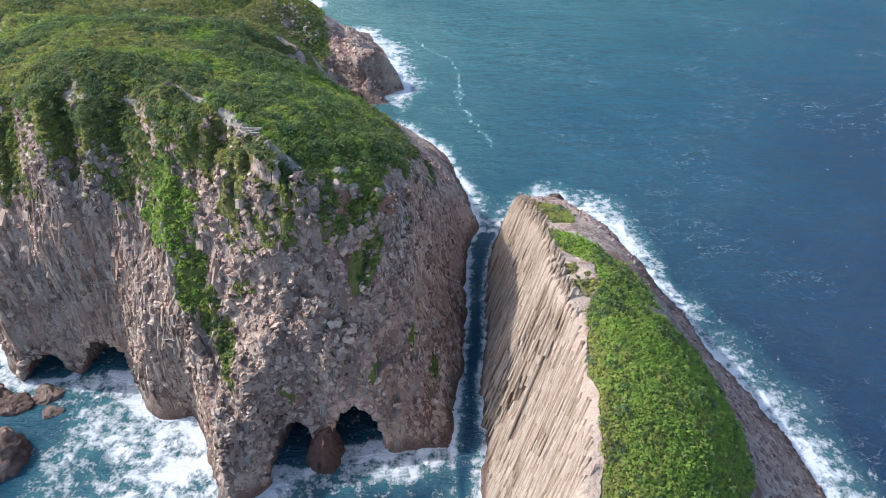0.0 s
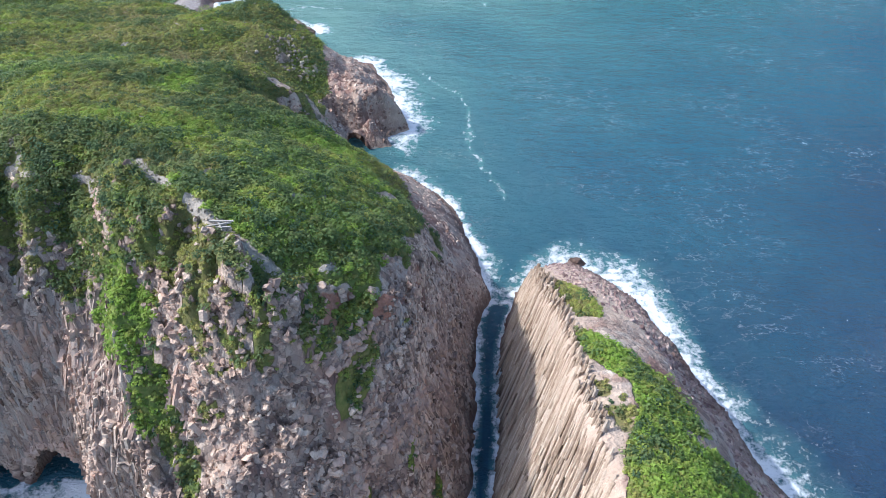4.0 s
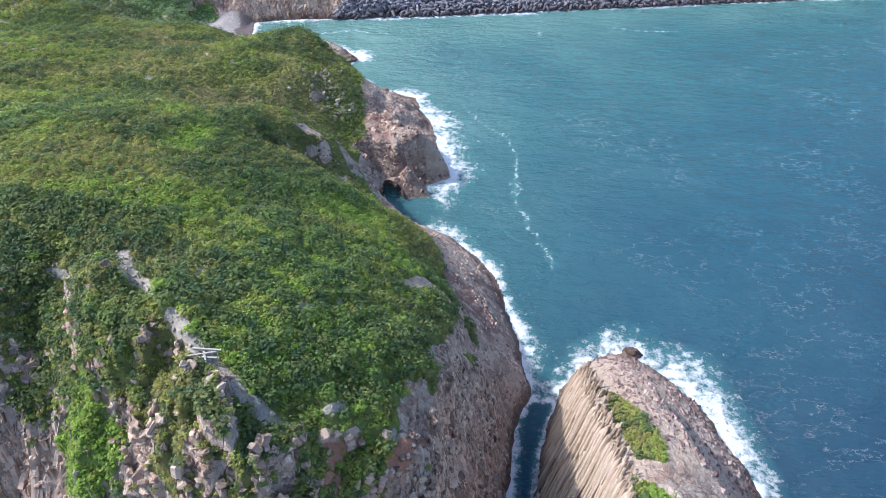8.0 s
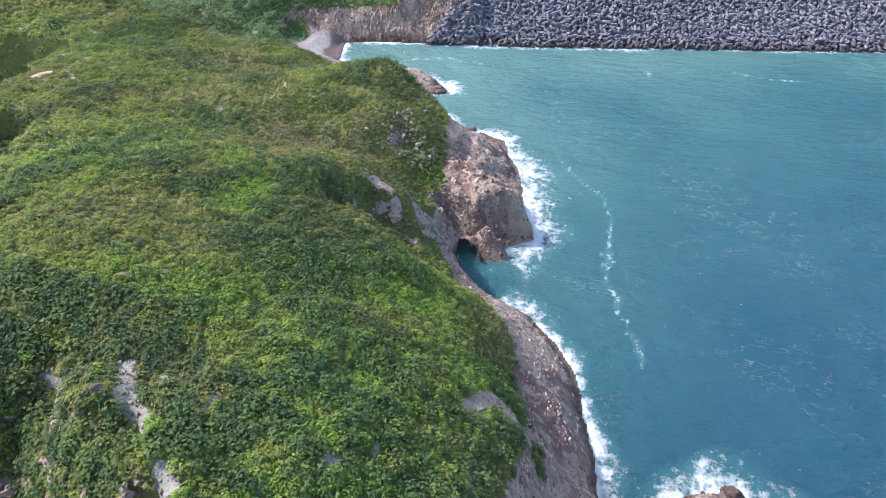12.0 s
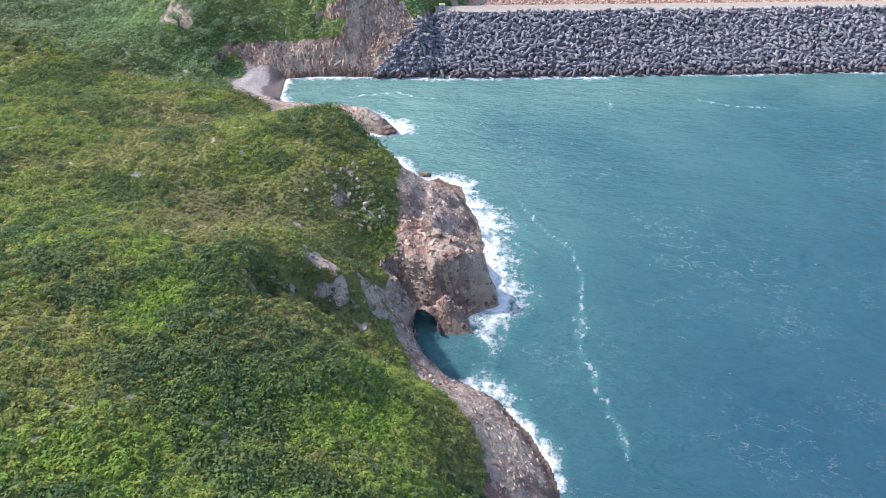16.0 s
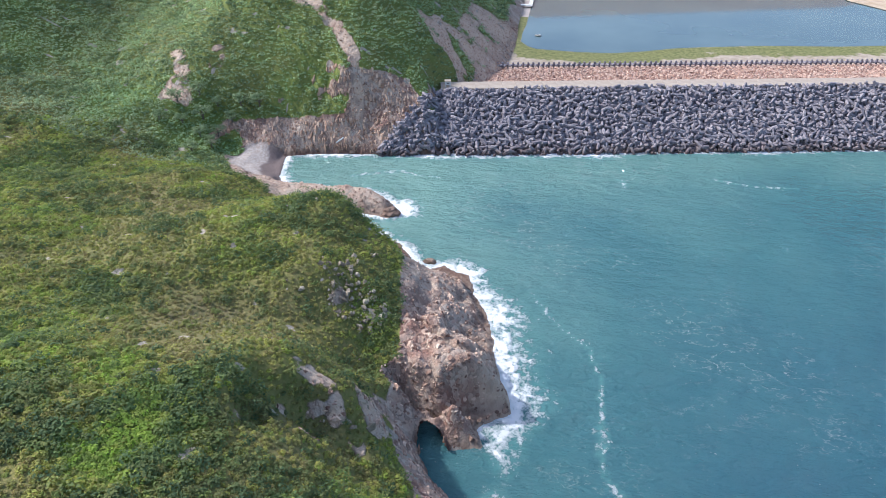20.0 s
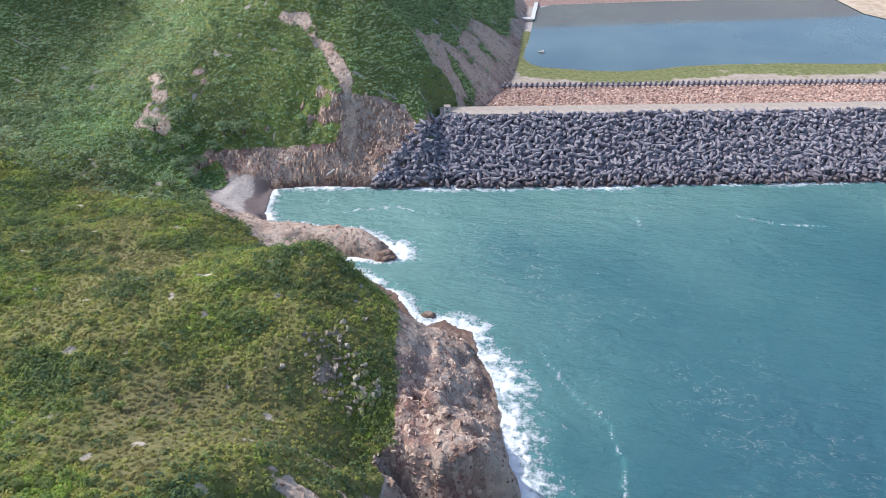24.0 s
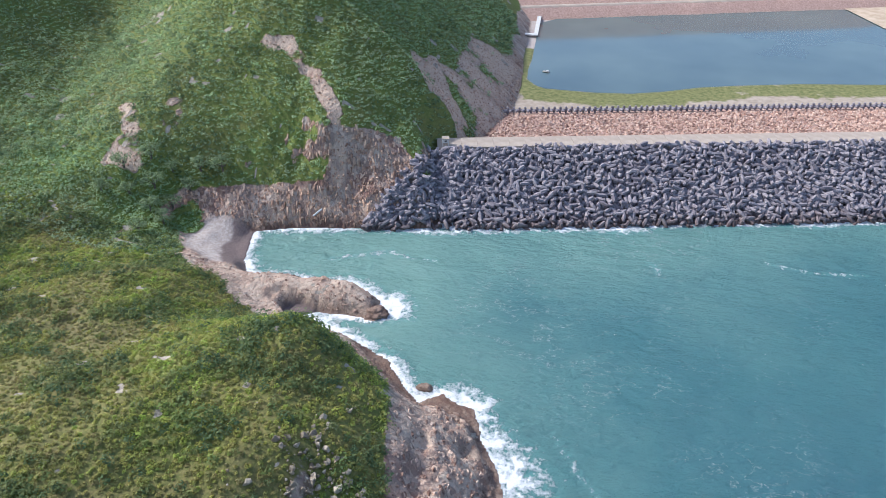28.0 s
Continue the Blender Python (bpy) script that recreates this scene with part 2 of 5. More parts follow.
def stack_height(x, y):
    d = inside(x, y, STACK)
    d = d + fbm(x, y, 7, 31, 3) * 0.9 * smooth(12, 2, np.abs(d))
    west = np.interp(y, [-10, 50, 76, 89, 103, 117, 130, 146, 163, 176], [20, 6, 8, 10, 9, 11, 12, 13, 17, 30])
    left = 0.5 + (x - west) * face_slope(y)
    crest = np.interp(y, [-10, 40, 67, 75, 92, 102, 116, 128, 140, 152, 164, 177], [8, 26, 38.5, 39, 37.5, 36.5, 33, 29.5, 23.8, 17.6, 9.5, 0])
    bank = crest - 0.012 * np.maximum(x - 31, 0) ** 2 - 0.29 * np.maximum(x - 30, 0) - 0.01 * (x - 31) ** 2
    inner = np.interp(y, [60, 80, 92, 115, 139, 155, 170], [65, 59, 51.5, 42.5, 36.5, 34, 33])
    upper = bank - 2.6 * np.maximum(x - inner + 1.2 * fbm(x, y, 6, 43, 3), 0)
    ledge = np.minimum(0.5 + np.maximum(d, 0) * 0.64, 14.5)
    shore = 0.4 + np.maximum(d, 0) * 3.4
    b = 1.0
    h = np.maximum(upper, np.minimum(ledge, crest * 0.8 + 1))
    h = -np.log(sum(np.exp(-np.clip(v, -30, 90) / b) for v in (left, h, shore))) * b + fbm(x, y, 10, 41, 3) * 0.5
    return np.where(d < 0, np.maximum(0.3 + d * 1.5, -5), np.maximum(h, 0.15)), d


def steps(*runs):
    """Grid lines: runs of (from, to, step)."""
    out = []
    for a, b, s in runs:
        out.extend(np.arange(a, b - s * 0.3, s))
    out.append(runs[-1][1])
    return np.array(out)


def sheet(name, xs, ys, z, material, values=None, keep=None):
    """A ground sheet over grid lines; values: named numbers a vertex for the material."""
    gx, gy = np.meshgrid(xs, ys)
    ny, nx = gx.shape
    co = np.stack([gx, gy, z], -1).reshape(-1, 3)
    i = np.arange(ny * nx).reshape(ny, nx)
    quads = np.stack([i[:-1, :-1], i[:-1, 1:], i[1:, 1:], i[1:, :-1]], -1).reshape(-1, 4)
    if keep is not None:
        quads = quads[keep.reshape(-1)[quads].any(1)]
    return mesh_from(name, co, quads, material, values)


def mesh_from(name, co, faces, material, values=None, flat=False):
    me = bpy.data.meshes.new(name)
    me.vertices.add(len(co))
    me.vertices.foreach_set("co", np.ascontiguousarray(co, np.float32).ravel())
    n, k = faces.shape
    me.loops.add(n * k)
    me.loops.foreach_set("vertex_index", np.ascontiguousarray(faces, np.int32).ravel())
    me.polygons.add(n)
    me.polygons.foreach_set("loop_start", np.arange(0, n * k, k, dtype=np.int32))
    me.polygons.foreach_set("loop_total", np.full(n, k, np.int32))
    me.polygons.foreach_set("use_smooth", np.full(n, not flat))
    for key, v in (values or {}).items():
        me.attributes.new(key, "FLOAT", "POINT").data.foreach_set("value", np.ascontiguousarray(v, np.float32).ravel())
    me.update(calc_edges=True)
    me.validate()
    me.materials.append(material)
    return new(name, me)

# ---- materials ----


class Mat:
    """A node material with short ways to chain nodes."""

    def __init__(self, name, rough=0.9, spec=0.3):
        self.m = bpy.data.materials.new(name)
        self.m.use_nodes = True
        self.t = self.m.node_tree
        self.b = self.t.nodes["Principled BSDF"]
        self.b.inputs["Roughness"].default_value = rough
        self.b.inputs["Specular IOR Level"].default_value = spec
        self.place = self.t.nodes.new("ShaderNodeTexCoord").outputs["Object"]

    def put(self, sock, value):
        if isinstance(value, bpy.types.NodeSocket):
            self.t.links.new(value, sock)
        elif value is not None:
            sock.default_value = value

    def attr(self, name):
        nd = self.t.nodes.new("ShaderNodeAttribute")
        nd.attribute_name = name
        return nd.outputs["Fac"]

    def scaled(self, s):
        nd = self.t.nodes.new("ShaderNodeMapping")
        nd.inputs["Scale"].default_value = s
        self.put(nd.inputs["Vector"], self.place)
        return nd.outputs[0]

    def noise(self, size, detail=5, vec=None, rough=0.55):
        nd = self.t.nodes.new("ShaderNodeTexNoise")
        self.put(nd.inputs["Vector"], vec or self.place)
        nd.inputs["Scale"].default_value = 1.0 / size
        nd.inputs["Detail"].default_value = detail
        nd.inputs["Roughness"].default_value = rough
        return nd.outputs["Fac"]

    def cell(self, size, feature="F1", vec=None, out="Distance"):
        nd = self.t.nodes.new("ShaderNodeTexVoronoi")
        nd.feature = feature
        self.put(nd.inputs["Vector"], vec or self.place)
        nd.inputs["Scale"].default_value = 1.0 / size
        return nd.outputs[out]

    def ramp(self, fac, stops):
        nd = self.t.nodes.new("ShaderNodeValToRGB")
        el = nd.color_ramp.elements
        while len(el) < len(stops):
            el.new(0.5)
        for e, (p, c) in zip(el, stops):
            e.position, e.color = p, (*c, 1) if isinstance(c, tuple) else (c, c, c, 1)
        self.put(nd.inputs[0], fac)
        return nd.outputs[0]

    def mix(self, fac, a, b, how="MIX"):
        nd = self.t.nodes.new("ShaderNodeMix")
        nd.data_type, nd.blend_type = "RGBA", how
        self.put(nd.inputs[0], fac)
        for sock, v in ((nd.inputs[6], a), (nd.inputs[7], b)):
            self.put(sock, (*v, 1) if isinstance(v, tuple) else v)
        return nd.outputs[2]

    def math(self, how, a, b=0.0, c=None):
        nd = self.t.nodes.new("ShaderNodeMath")
        nd.operation = how
        self.put(nd.inputs[0], a), self.put(nd.inputs[1], b), self.put(nd.inputs[2], c)
        return nd.outputs[0]

    def span(self, v, a, b):
        nd = self.t.nodes.new("ShaderNodeMapRange")
        self.put(nd.inputs[0], v)
        nd.inputs[1].default_value, nd.inputs[2].default_value = a, b
        return nd.outputs[0]

    def random(self):
        return self.t.nodes.new("ShaderNodeObjectInfo").outputs["Random"]

    def island(self):
        return self.t.nodes.new("ShaderNodeNewGeometry").outputs["Random Per Island"]

    def up(self):
        sep = self.t.nodes.new("ShaderNodeSeparateXYZ")
        self.put(sep.inputs[0], self.t.nodes.new("ShaderNodeNewGeometry").outputs["Normal"])
        return sep.outputs["Z"]

    def height(self):
        sep = self.t.nodes.new("ShaderNodeSeparateXYZ")
        self.put(sep.inputs[0], self.t.nodes.new("ShaderNodeNewGeometry").outputs["Position"])
        return sep.outputs["Z"]

    def bump(self, h, dist, strength=1.0):
        nd = self.t.nodes.new("ShaderNodeBump")
        nd.inputs["Strength"].default_value, nd.inputs["Distance"].default_value = strength, dist
        self.put(nd.inputs["Height"], h)
        self.put(self.b.inputs["Normal"], nd.outputs[0])

    def colour(self, c):
        self.put(self.b.inputs["Base Color"], (*c, 1) if isinstance(c, tuple) else c)
        return self


def rock_colour(m, tint=None):
    """Pinkish grey volcanic rock with fractures, lichen and a dark wet foot."""
    tall = m.scaled((1, 1, 0.28))
    base = m.ramp(m.noise(7, 6), [(0.3, (0.27, 0.17, 0.13)), (0.5, (0.44, 0.31, 0.235)), (0.7, (0.54, 0.43, 0.33))])
    base = m.mix(m.span(m.noise(2.1, 5, tall), 0.45, 0.7), base, (0.47, 0.40, 0.33))
    base = m.mix(m.span(m.noise(18, 3), 0.52, 0.66), base, (0.27, 0.15, 0.115))
    base = m.mix(m.span(m.noise(0.8, 4, tall), 0.62, 0.75), base, (0.16, 0.125, 0.11))
    wander = m.t.nodes.new("ShaderNodeVectorMath")
    wander.operation = "MULTIPLY_ADD"
    jig = m.t.nodes.new("ShaderNodeTexNoise")
    jig.inputs["Scale"].default_value = 0.7
    m.put(jig.inputs["Vector"], m.place)
    m.put(wander.inputs[0], jig.outputs["Color"])
    wander.inputs[1].default_value = (1.6, 1.6, 1.6)
    m.put(wander.inputs[2], tall)
    crack = m.cell(1.5, "DISTANCE_TO_EDGE", wander.outputs[0])
    each = m.t.nodes.new("ShaderNodeSeparateColor")
    m.put(each.inputs[0], m.cell(1.5, "F1", wander.outputs[0], "Color"))
    base = m.mix(m.math("MULTIPLY", m.span(each.outputs[0], 0.45, 1.0), 0.55), base, (0.60, 0.49, 0.39))
    base = m.mix(m.math("MULTIPLY", m.span(each.outputs[1], 0.5, 1.0), 0.6), base, (0.15, 0.10, 0.085))
    base = m.mix(m.math("MULTIPLY", m.span(crack, 0.07, 0.01), m.span(m.noise(4, 4), 0.34, 0.8)), base, (0.065, 0.047, 0.04))
    foot = m.span(m.math("ADD", m.height(), m.math("MULTIPLY", m.noise(3, 3), 4.0)), 6.0, 2.6)
    return m.mix(m.math("MULTIPLY", foot, 0.75), base, (0.10, 0.055, 0.04)), crack, tall


def plant_colour(m, lush):
    """Scrub green: dry olive and brown to fresh green, by the plan's lush value."""
    green = m.ramp(lush, [(0.0, (0.27, 0.205, 0.095)), (0.22, (0.32, 0.275, 0.085)), (0.42, (0.37, 0.35, 0.075)), (0.66, (0.30, 0.385, 0.055)), (1.0, (0.28, 0.46, 0.045))])
    return m.mix(m.math("MULTIPLY", m.span(m.noise(2.0, 4), 0.5, 0.72), 0.25), green, (0.09, 0.125, 0.04))


def make_land_material(name):
    m = Mat(name, 0.92, 0.25)
    rock, crack, tall = rock_colour(m)
    red = m.math("ADD", m.attr("red"), m.math("MULTIPLY", m.math("SUBTRACT", m.noise(3, 5), 0.5), 0.7))
    rock = m.mix(m.span(red, 0.45, 0.7), rock, m.mix(m.noise(1.5, 5), (0.30, 0.13, 0.08), (0.42, 0.24, 0.17)))
    pale = m.math("ADD", m.attr("pale"), m.math("MULTIPLY", m.math("SUBTRACT", m.noise(2, 5), 0.5), 0.5))
    rock = m.mix(m.math("MULTIPLY", m.span(pale, 0.4, 0.7), 0.8), rock, m.mix(m.noise(1.2, 6), (0.44, 0.315, 0.225), (0.63, 0.50, 0.385)))
    green = plant_colour(m, m.attr("lush"))
    # ground tones darkened: shade in the scrub's gaps is put into the colour
    green = m.mix(m.span(m.noise(0.9, 5), 0.35, 0.7), m.mix(0.75, green, (0.055, 0.075, 0.027)), m.mix(0.7, green, (0.155, 0.125, 0.062)))
    veg = m.math("ADD", m.attr("veg"), m.math("MULTIPLY", m.math("SUBTRACT", m.noise(2.4, 5), 0.5), 0.7))
    cover = m.span(veg, 0.42, 0.56)
    col = m.mix(cover, rock, green)
    earth = m.ramp(m.math("ADD", m.math("MULTIPLY", m.noise(1.6, 6), 0.5), m.math("MULTIPLY", m.noise(0.35, 5), 0.5)), [(0.35, (0.22, 0.19, 0.15)), (0.6, (0.40, 0.355, 0.295))])
    bare = m.math("ADD", m.attr("bare"), m.math("MULTIPLY", m.math("SUBTRACT", m.noise(1.5, 4), 0.5), 0.8))
    col = m.mix(m.span(bare, 0.5, 0.62), col, earth)
    sand = m.mix(m.span(m.noise(0.9, 5), 0.4, 0.66), m.ramp(m.noise(5, 6), [(0.35, (0.30, 0.25, 0.22)), (0.65, (0.40, 0.345, 0.31))]), (0.46, 0.41, 0.37))
    sand = m.mix(m.attr("wet"), sand, m.mix(m.noise(1, 4), (0.12, 0.09, 0.085), (0.19, 0.15, 0.14)))
    col = m.mix(m.attr("sand"), col, sand)
    m.colour(col)
    stone = m.math("ADD", m.noise(1.1, 9, tall, 0.62), m.math("MULTIPLY", m.span(crack, 0.0, 0.2), 0.1))
    rocky = m.math("SUBTRACT", 1.0, m.math("MAXIMUM", cover, m.attr("sand")))
    h = m.math("ADD", m.math("MULTIPLY", stone, rocky), m.math("MULTIPLY", m.noise(0.7, 6), 0.4))
    m.bump(h, 0.9, 0.9)
    return m.m


def make_stone_material(name, dark, mid, light, rough=0.9, vary=0.5, rust=None):
    """Loose and jointed stone: a shade of its own for each piece, with grain."""
    m = Mat(name, rough, 0.25)
    own = m.math("FRACT", m.math("ADD", m.island(), m.random()))
    col = m.ramp(m.math("MULTIPLY_ADD", m.noise(1.1, 6), 0.55, m.math("MULTIPLY_ADD", own, vary, m.math("MULTIPLY", m.noise(10, 4), 0.5 - vary))), [(0.25, dark), (0.5, mid), (0.78, light)])
    col = m.mix(m.math("MULTIPLY", m.span(m.noise(0.25, 5), 0.5, 0.8), 0.5), col, dark)
    if rust:
        col = m.mix(m.math("MULTIPLY", m.span(m.noise(14, 5), 0.47, 0.6), 0.75), col, m.mix(m.noise(1.5, 5), rust, light))
    foot = m.span(m.math("ADD", m.height(), m.math("MULTIPLY", m.noise(3, 3), 4.0)), 5.6, 2.4)
    m.colour(m.mix(m.math("MULTIPLY", foot, 0.8), col, (0.085, 0.05, 0.038)))
    m.bump(m.noise(0.5, 8, None, 0.65), 0.3, 0.9)
    return m.m


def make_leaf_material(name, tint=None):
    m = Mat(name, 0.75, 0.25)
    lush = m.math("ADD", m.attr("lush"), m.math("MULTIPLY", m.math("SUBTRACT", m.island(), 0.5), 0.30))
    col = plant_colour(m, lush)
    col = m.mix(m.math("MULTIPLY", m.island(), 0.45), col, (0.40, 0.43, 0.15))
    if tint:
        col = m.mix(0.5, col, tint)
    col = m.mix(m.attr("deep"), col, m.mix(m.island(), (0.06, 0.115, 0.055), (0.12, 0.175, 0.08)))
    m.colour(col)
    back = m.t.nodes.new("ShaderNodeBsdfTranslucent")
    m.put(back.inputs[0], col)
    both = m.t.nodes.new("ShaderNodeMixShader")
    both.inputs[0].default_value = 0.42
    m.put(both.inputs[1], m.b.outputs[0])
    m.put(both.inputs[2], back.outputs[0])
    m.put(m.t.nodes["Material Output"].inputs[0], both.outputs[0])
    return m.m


def make_sea_material():
    m = Mat("sea_water", 0.16, 0.55)
    m.b.inputs["IOR"].default_value = 1.42
    sep = m.t.nodes.new("ShaderNodeSeparateXYZ")
    m.put(sep.inputs[0], m.place)
    bay = m.attr("bay")
    depth = m.math("ADD", bay, m.math("MULTIPLY", m.math("SUBTRACT", m.noise(60, 4), 0.5), 0.35))
    water = m.ramp(depth, [(0.0, (0.004, 0.030, 0.074)), (0.35, (0.015, 0.083, 0.122)), (0.7, (0.050, 0.150, 0.160)), (1.0, (0.15, 0.28, 0.245))])
    wide = m.scaled((1, 1.9, 1))
    streak = m.noise(14, 6, wide, 0.65)
    foam = m.attr("foam")
    grain = m.math("ADD", m.math("MULTIPLY", m.noise(2.6, 8, None, 0.7), 1.0), m.math("MULTIPLY", m.noise(0.6, 4), 0.25))
    solid = m.span(m.math("ADD", foam, m.math("MULTIPLY", m.math("SUBTRACT", grain, 0.62), 2.3)), 0.40, 0.78)
    ring = m.math("ABSOLUTE", m.math("SUBTRACT", m.noise(15, 8, wide, 0.62), 0.5))
    vein = m.math("MULTIPLY", m.span(ring, 0.012, 0.001), m.span(m.noise(50, 3), 0.48, 0.62))
    vein = m.math("MULTIPLY", vein, m.span(m.noise(1.3, 5, None, 0.7), 0.42, 0.6))
    fleck = m.math("MULTIPLY", m.span(m.noise(1.4, 4, wide), 0.67, 0.74), m.span(m.noise(30, 4), 0.48, 0.62))
    vein = m.math("MAXIMUM", vein, fleck)
    white = m.math("MAXIMUM", solid, m.math("MULTIPLY", vein, 0.27))
    milky = m.span(foam, 0.12, 0.6)
    water = m.mix(m.math("MULTIPLY", milky, 0.45), water, (0.15, 0.36, 0.34))
    m.colour(m.mix(white, water, (0.82, 0.84, 0.84)))
    m.put(m.b.inputs["Roughness"], m.math("MULTIPLY_ADD", white, 0.6, 0.14))
    waves = m.math("ADD", m.math("ADD", m.noise(5.5, 8, wide, 0.68), m.math("MULTIPLY", m.noise(1.6, 4, wide), 0.22)), m.math("MULTIPLY", m.noise(24, 3, wide), 1.7))
    m.bump(m.math("ADD", waves, m.math("MULTIPLY", white, 0.35)), 2.1, 0.85)
    return m.m


LAND = make_land_material("hillside")
SEA = make_sea_material()

BLOCK = make_stone_material("jointed_rock", (0.105, 0.07, 0.055), (0.375, 0.27, 0.205), (0.69, 0.55, 0.425), vary=0.46, rust=(0.38, 0.19, 0.13))
TAN = make_stone_material("pale_column_rock", (0.25, 0.175, 0.12), (0.41, 0.31, 0.22), (0.53, 0.425, 0.325))
PURPLE = make_stone_material("ledge_rock", (0.15, 0.09, 0.08), (0.32, 0.22, 0.19), (0.50, 0.38, 0.32))
PALE = make_stone_material("weathered_boulder", (0.22, 0.175, 0.125), (0.38, 0.315, 0.235), (0.54, 0.465, 0.36))
RUBBLE = make_stone_material("pink_rubble_stone", (0.24, 0.14, 0.11), (0.44, 0.29, 0.22), (0.60, 0.45, 0.36))
ARMOUR = make_stone_material("grey_concrete", (0.17, 0.15, 0.165), (0.245, 0.22, 0.235), (0.33, 0.30, 0.31))
LEAF = make_leaf_material("scrub_leaves")
# pale bluish tint: distance haze over the far hill, put into the leaf colour
HAZED_WOOD_LEAF = make_leaf_material("hazed_wood_leaves", (0.38, 0.53, 0.41))

# ---- ground sheets ----
PATHS = [
    [(-83.5, 142), (-79, 136), (-77.5, 134), (-80, 133), (-75, 130.5), (-72, 131)],
    [(-68, 132.6), (-65.5, 132.5), (-61.5, 132)], [(-65.5, 132), (-64.5, 130), (-63.9, 128.5)],
    [(-57.5, 136), (-54.5, 131.5), (-52.5, 129.5), (-51, 129), (-48, 127)],
    [(-43.6, 122.4), (-41, 120), (-38.5, 117.8), (-34.5, 115), (-30.8, 112.6), (-27.5, 111)], [(-21.6, 115), (-19.5, 116.5)],
    [(-163.5, 250), (-165, 262), (-168.7, 270)], [(-163, 252), (-155, 246.5)], [(-153.5, 219), (-151, 221)], [(-111.6, 183.5), (-110, 186)],
    [(-176, 345), (-175, 352), (-180, 356)], [(-169, 350.5), (-173, 355.5)], [(-160, 350), (-151, 346.6), (-135, 346.8), (-124, 341)],
]
SCARS = [([(-180, 402), (-170, 400), (-163, 387), (-157, 383), (-161, 376), (-173, 376), (-172, 390)], 0.78), ([(-160, 401), (-152, 402), (-152, 393), (-158, 392)], 0.6)]
SLIDE = [(-127, 424), (-120, 425), (-107, 415), (-98, 405), (-94.7, 399), (-93.4, 392)]
EAST_FACE = [(-76, 466), (-66, 462), (-54, 452), (-42, 470), (-40, 560), (-66, 520), (-68, 476)]
SCREES = [[(-82, 460), (-73, 471), (-64, 456), (-49, 433), (-58, 422), (-69, 434), (-76, 444)], [(-58, 478), (-48, 479), (-44, 461), (-44, 444), (-52, 442), (-54, 464)]]
BLUFF = [(-143, 371), (-146, 376), (-122, 385), (-98, 389), (-96, 400), (-86, 404), (-76, 407), (-68, 402), (-60, 394), (-66, 383), (-100, 376), (-125, 372)]
HEADROCK = [(-56, 306), (-51, 291), (-49, 278), (-45, 261), (-43, 249), (-43, 241), (-38, 232), (-10, 225), (0, 262), (-20, 300), (-40, 315)]
RED = [(-21.5, 110.8), (-17, 115), (-10, 116.5), (-6, 128), (-9.5, 114.5), (-14, 109.8), (-17.5, 107), (-20.5, 106)]
# plants on the cliff face: x, height, half width, half height, cover, lushness
FACE_PLANTS = [(-55, 45, 5, 7, 1.15, 1.0), (-57, 51, 4, 5, 0.85, 0.75), (-51, 57, 5, 5, 0.8, 0.5), (-44, 57, 4, 4, 0.8, 0.3), (-40, 54, 4, 6, 0.78, 0.26), (-42, 47, 4, 5, 0.62, 0.28),
               (-79, 57, 6, 6, 0.66, 0.45), (-70, 56, 7, 6, 0.7, 0.42), (-64, 52, 6, 5, 0.7, 0.38), (-73, 48, 5, 4, 0.4, 0.32), (-91, 48, 8, 8, 0.66, 0.45)]
FACE_PLANTS += [(-51, 36, 4, 6, 0.9, 0.7), (-47, 30, 3, 6, 0.9, 0.62), (-43.5, 27, 2, 4, 0.75, 0.5), (-41.5, 22.5, 1.8, 4.5, 1.0, 0.58), (-29, 55, 5, 3, 0.5, 0.45), (-24, 50, 5, 5, 0.56, 0.5),
                (-32, 47, 5, 5, 0.5, 0.42), (-18, 44, 6, 5, 0.6, 0.5), (-11, 41, 5, 5, 0.6, 0.5), (-16, 37, 3, 4, 0.62, 0.55), (-37, 35.5, 2.5, 2.5, 0.65, 0.4)]
FACE_PLANTS += [(-30, 18, 2.8, 1.6, 0.95, 0.55), (-14.4, 18, 1.6, 1.6, 1.0, 0.8), (-8.3, 17.7, 1, 2.5, 0.95, 0.8), (-2.4, 9, 1, 3, 0.9, 0.75), (-85, 46, 4, 5, 0.45, 0.4)]


def face_plants(x, h):
    """Cover and lushness of the plants on the cliff face."""
    jog = 2.2 * fbm(x, h, 6, 62, 3)
    cover, weight, tone = np.zeros_like(h), np.full_like(h, 0.05), np.full_like(h, 0.02)
    for cx, cz, rx, rz, amount, lush in FACE_PLANTS:
        near = smooth(1.35, 0.45, np.hypot((x + jog - cx) / rx, (h + jog - cz) / rz))
        cover = np.maximum(cover, near * amount)
        weight, tone = weight + near, tone + near * lush
    return smooth(0.3, 0.6, cover + 0.42 * fbm(x, h * 0.6, 3.2, 63, 3) * (cover > 0.02)), np.clip(tone / weight, 0, 1)



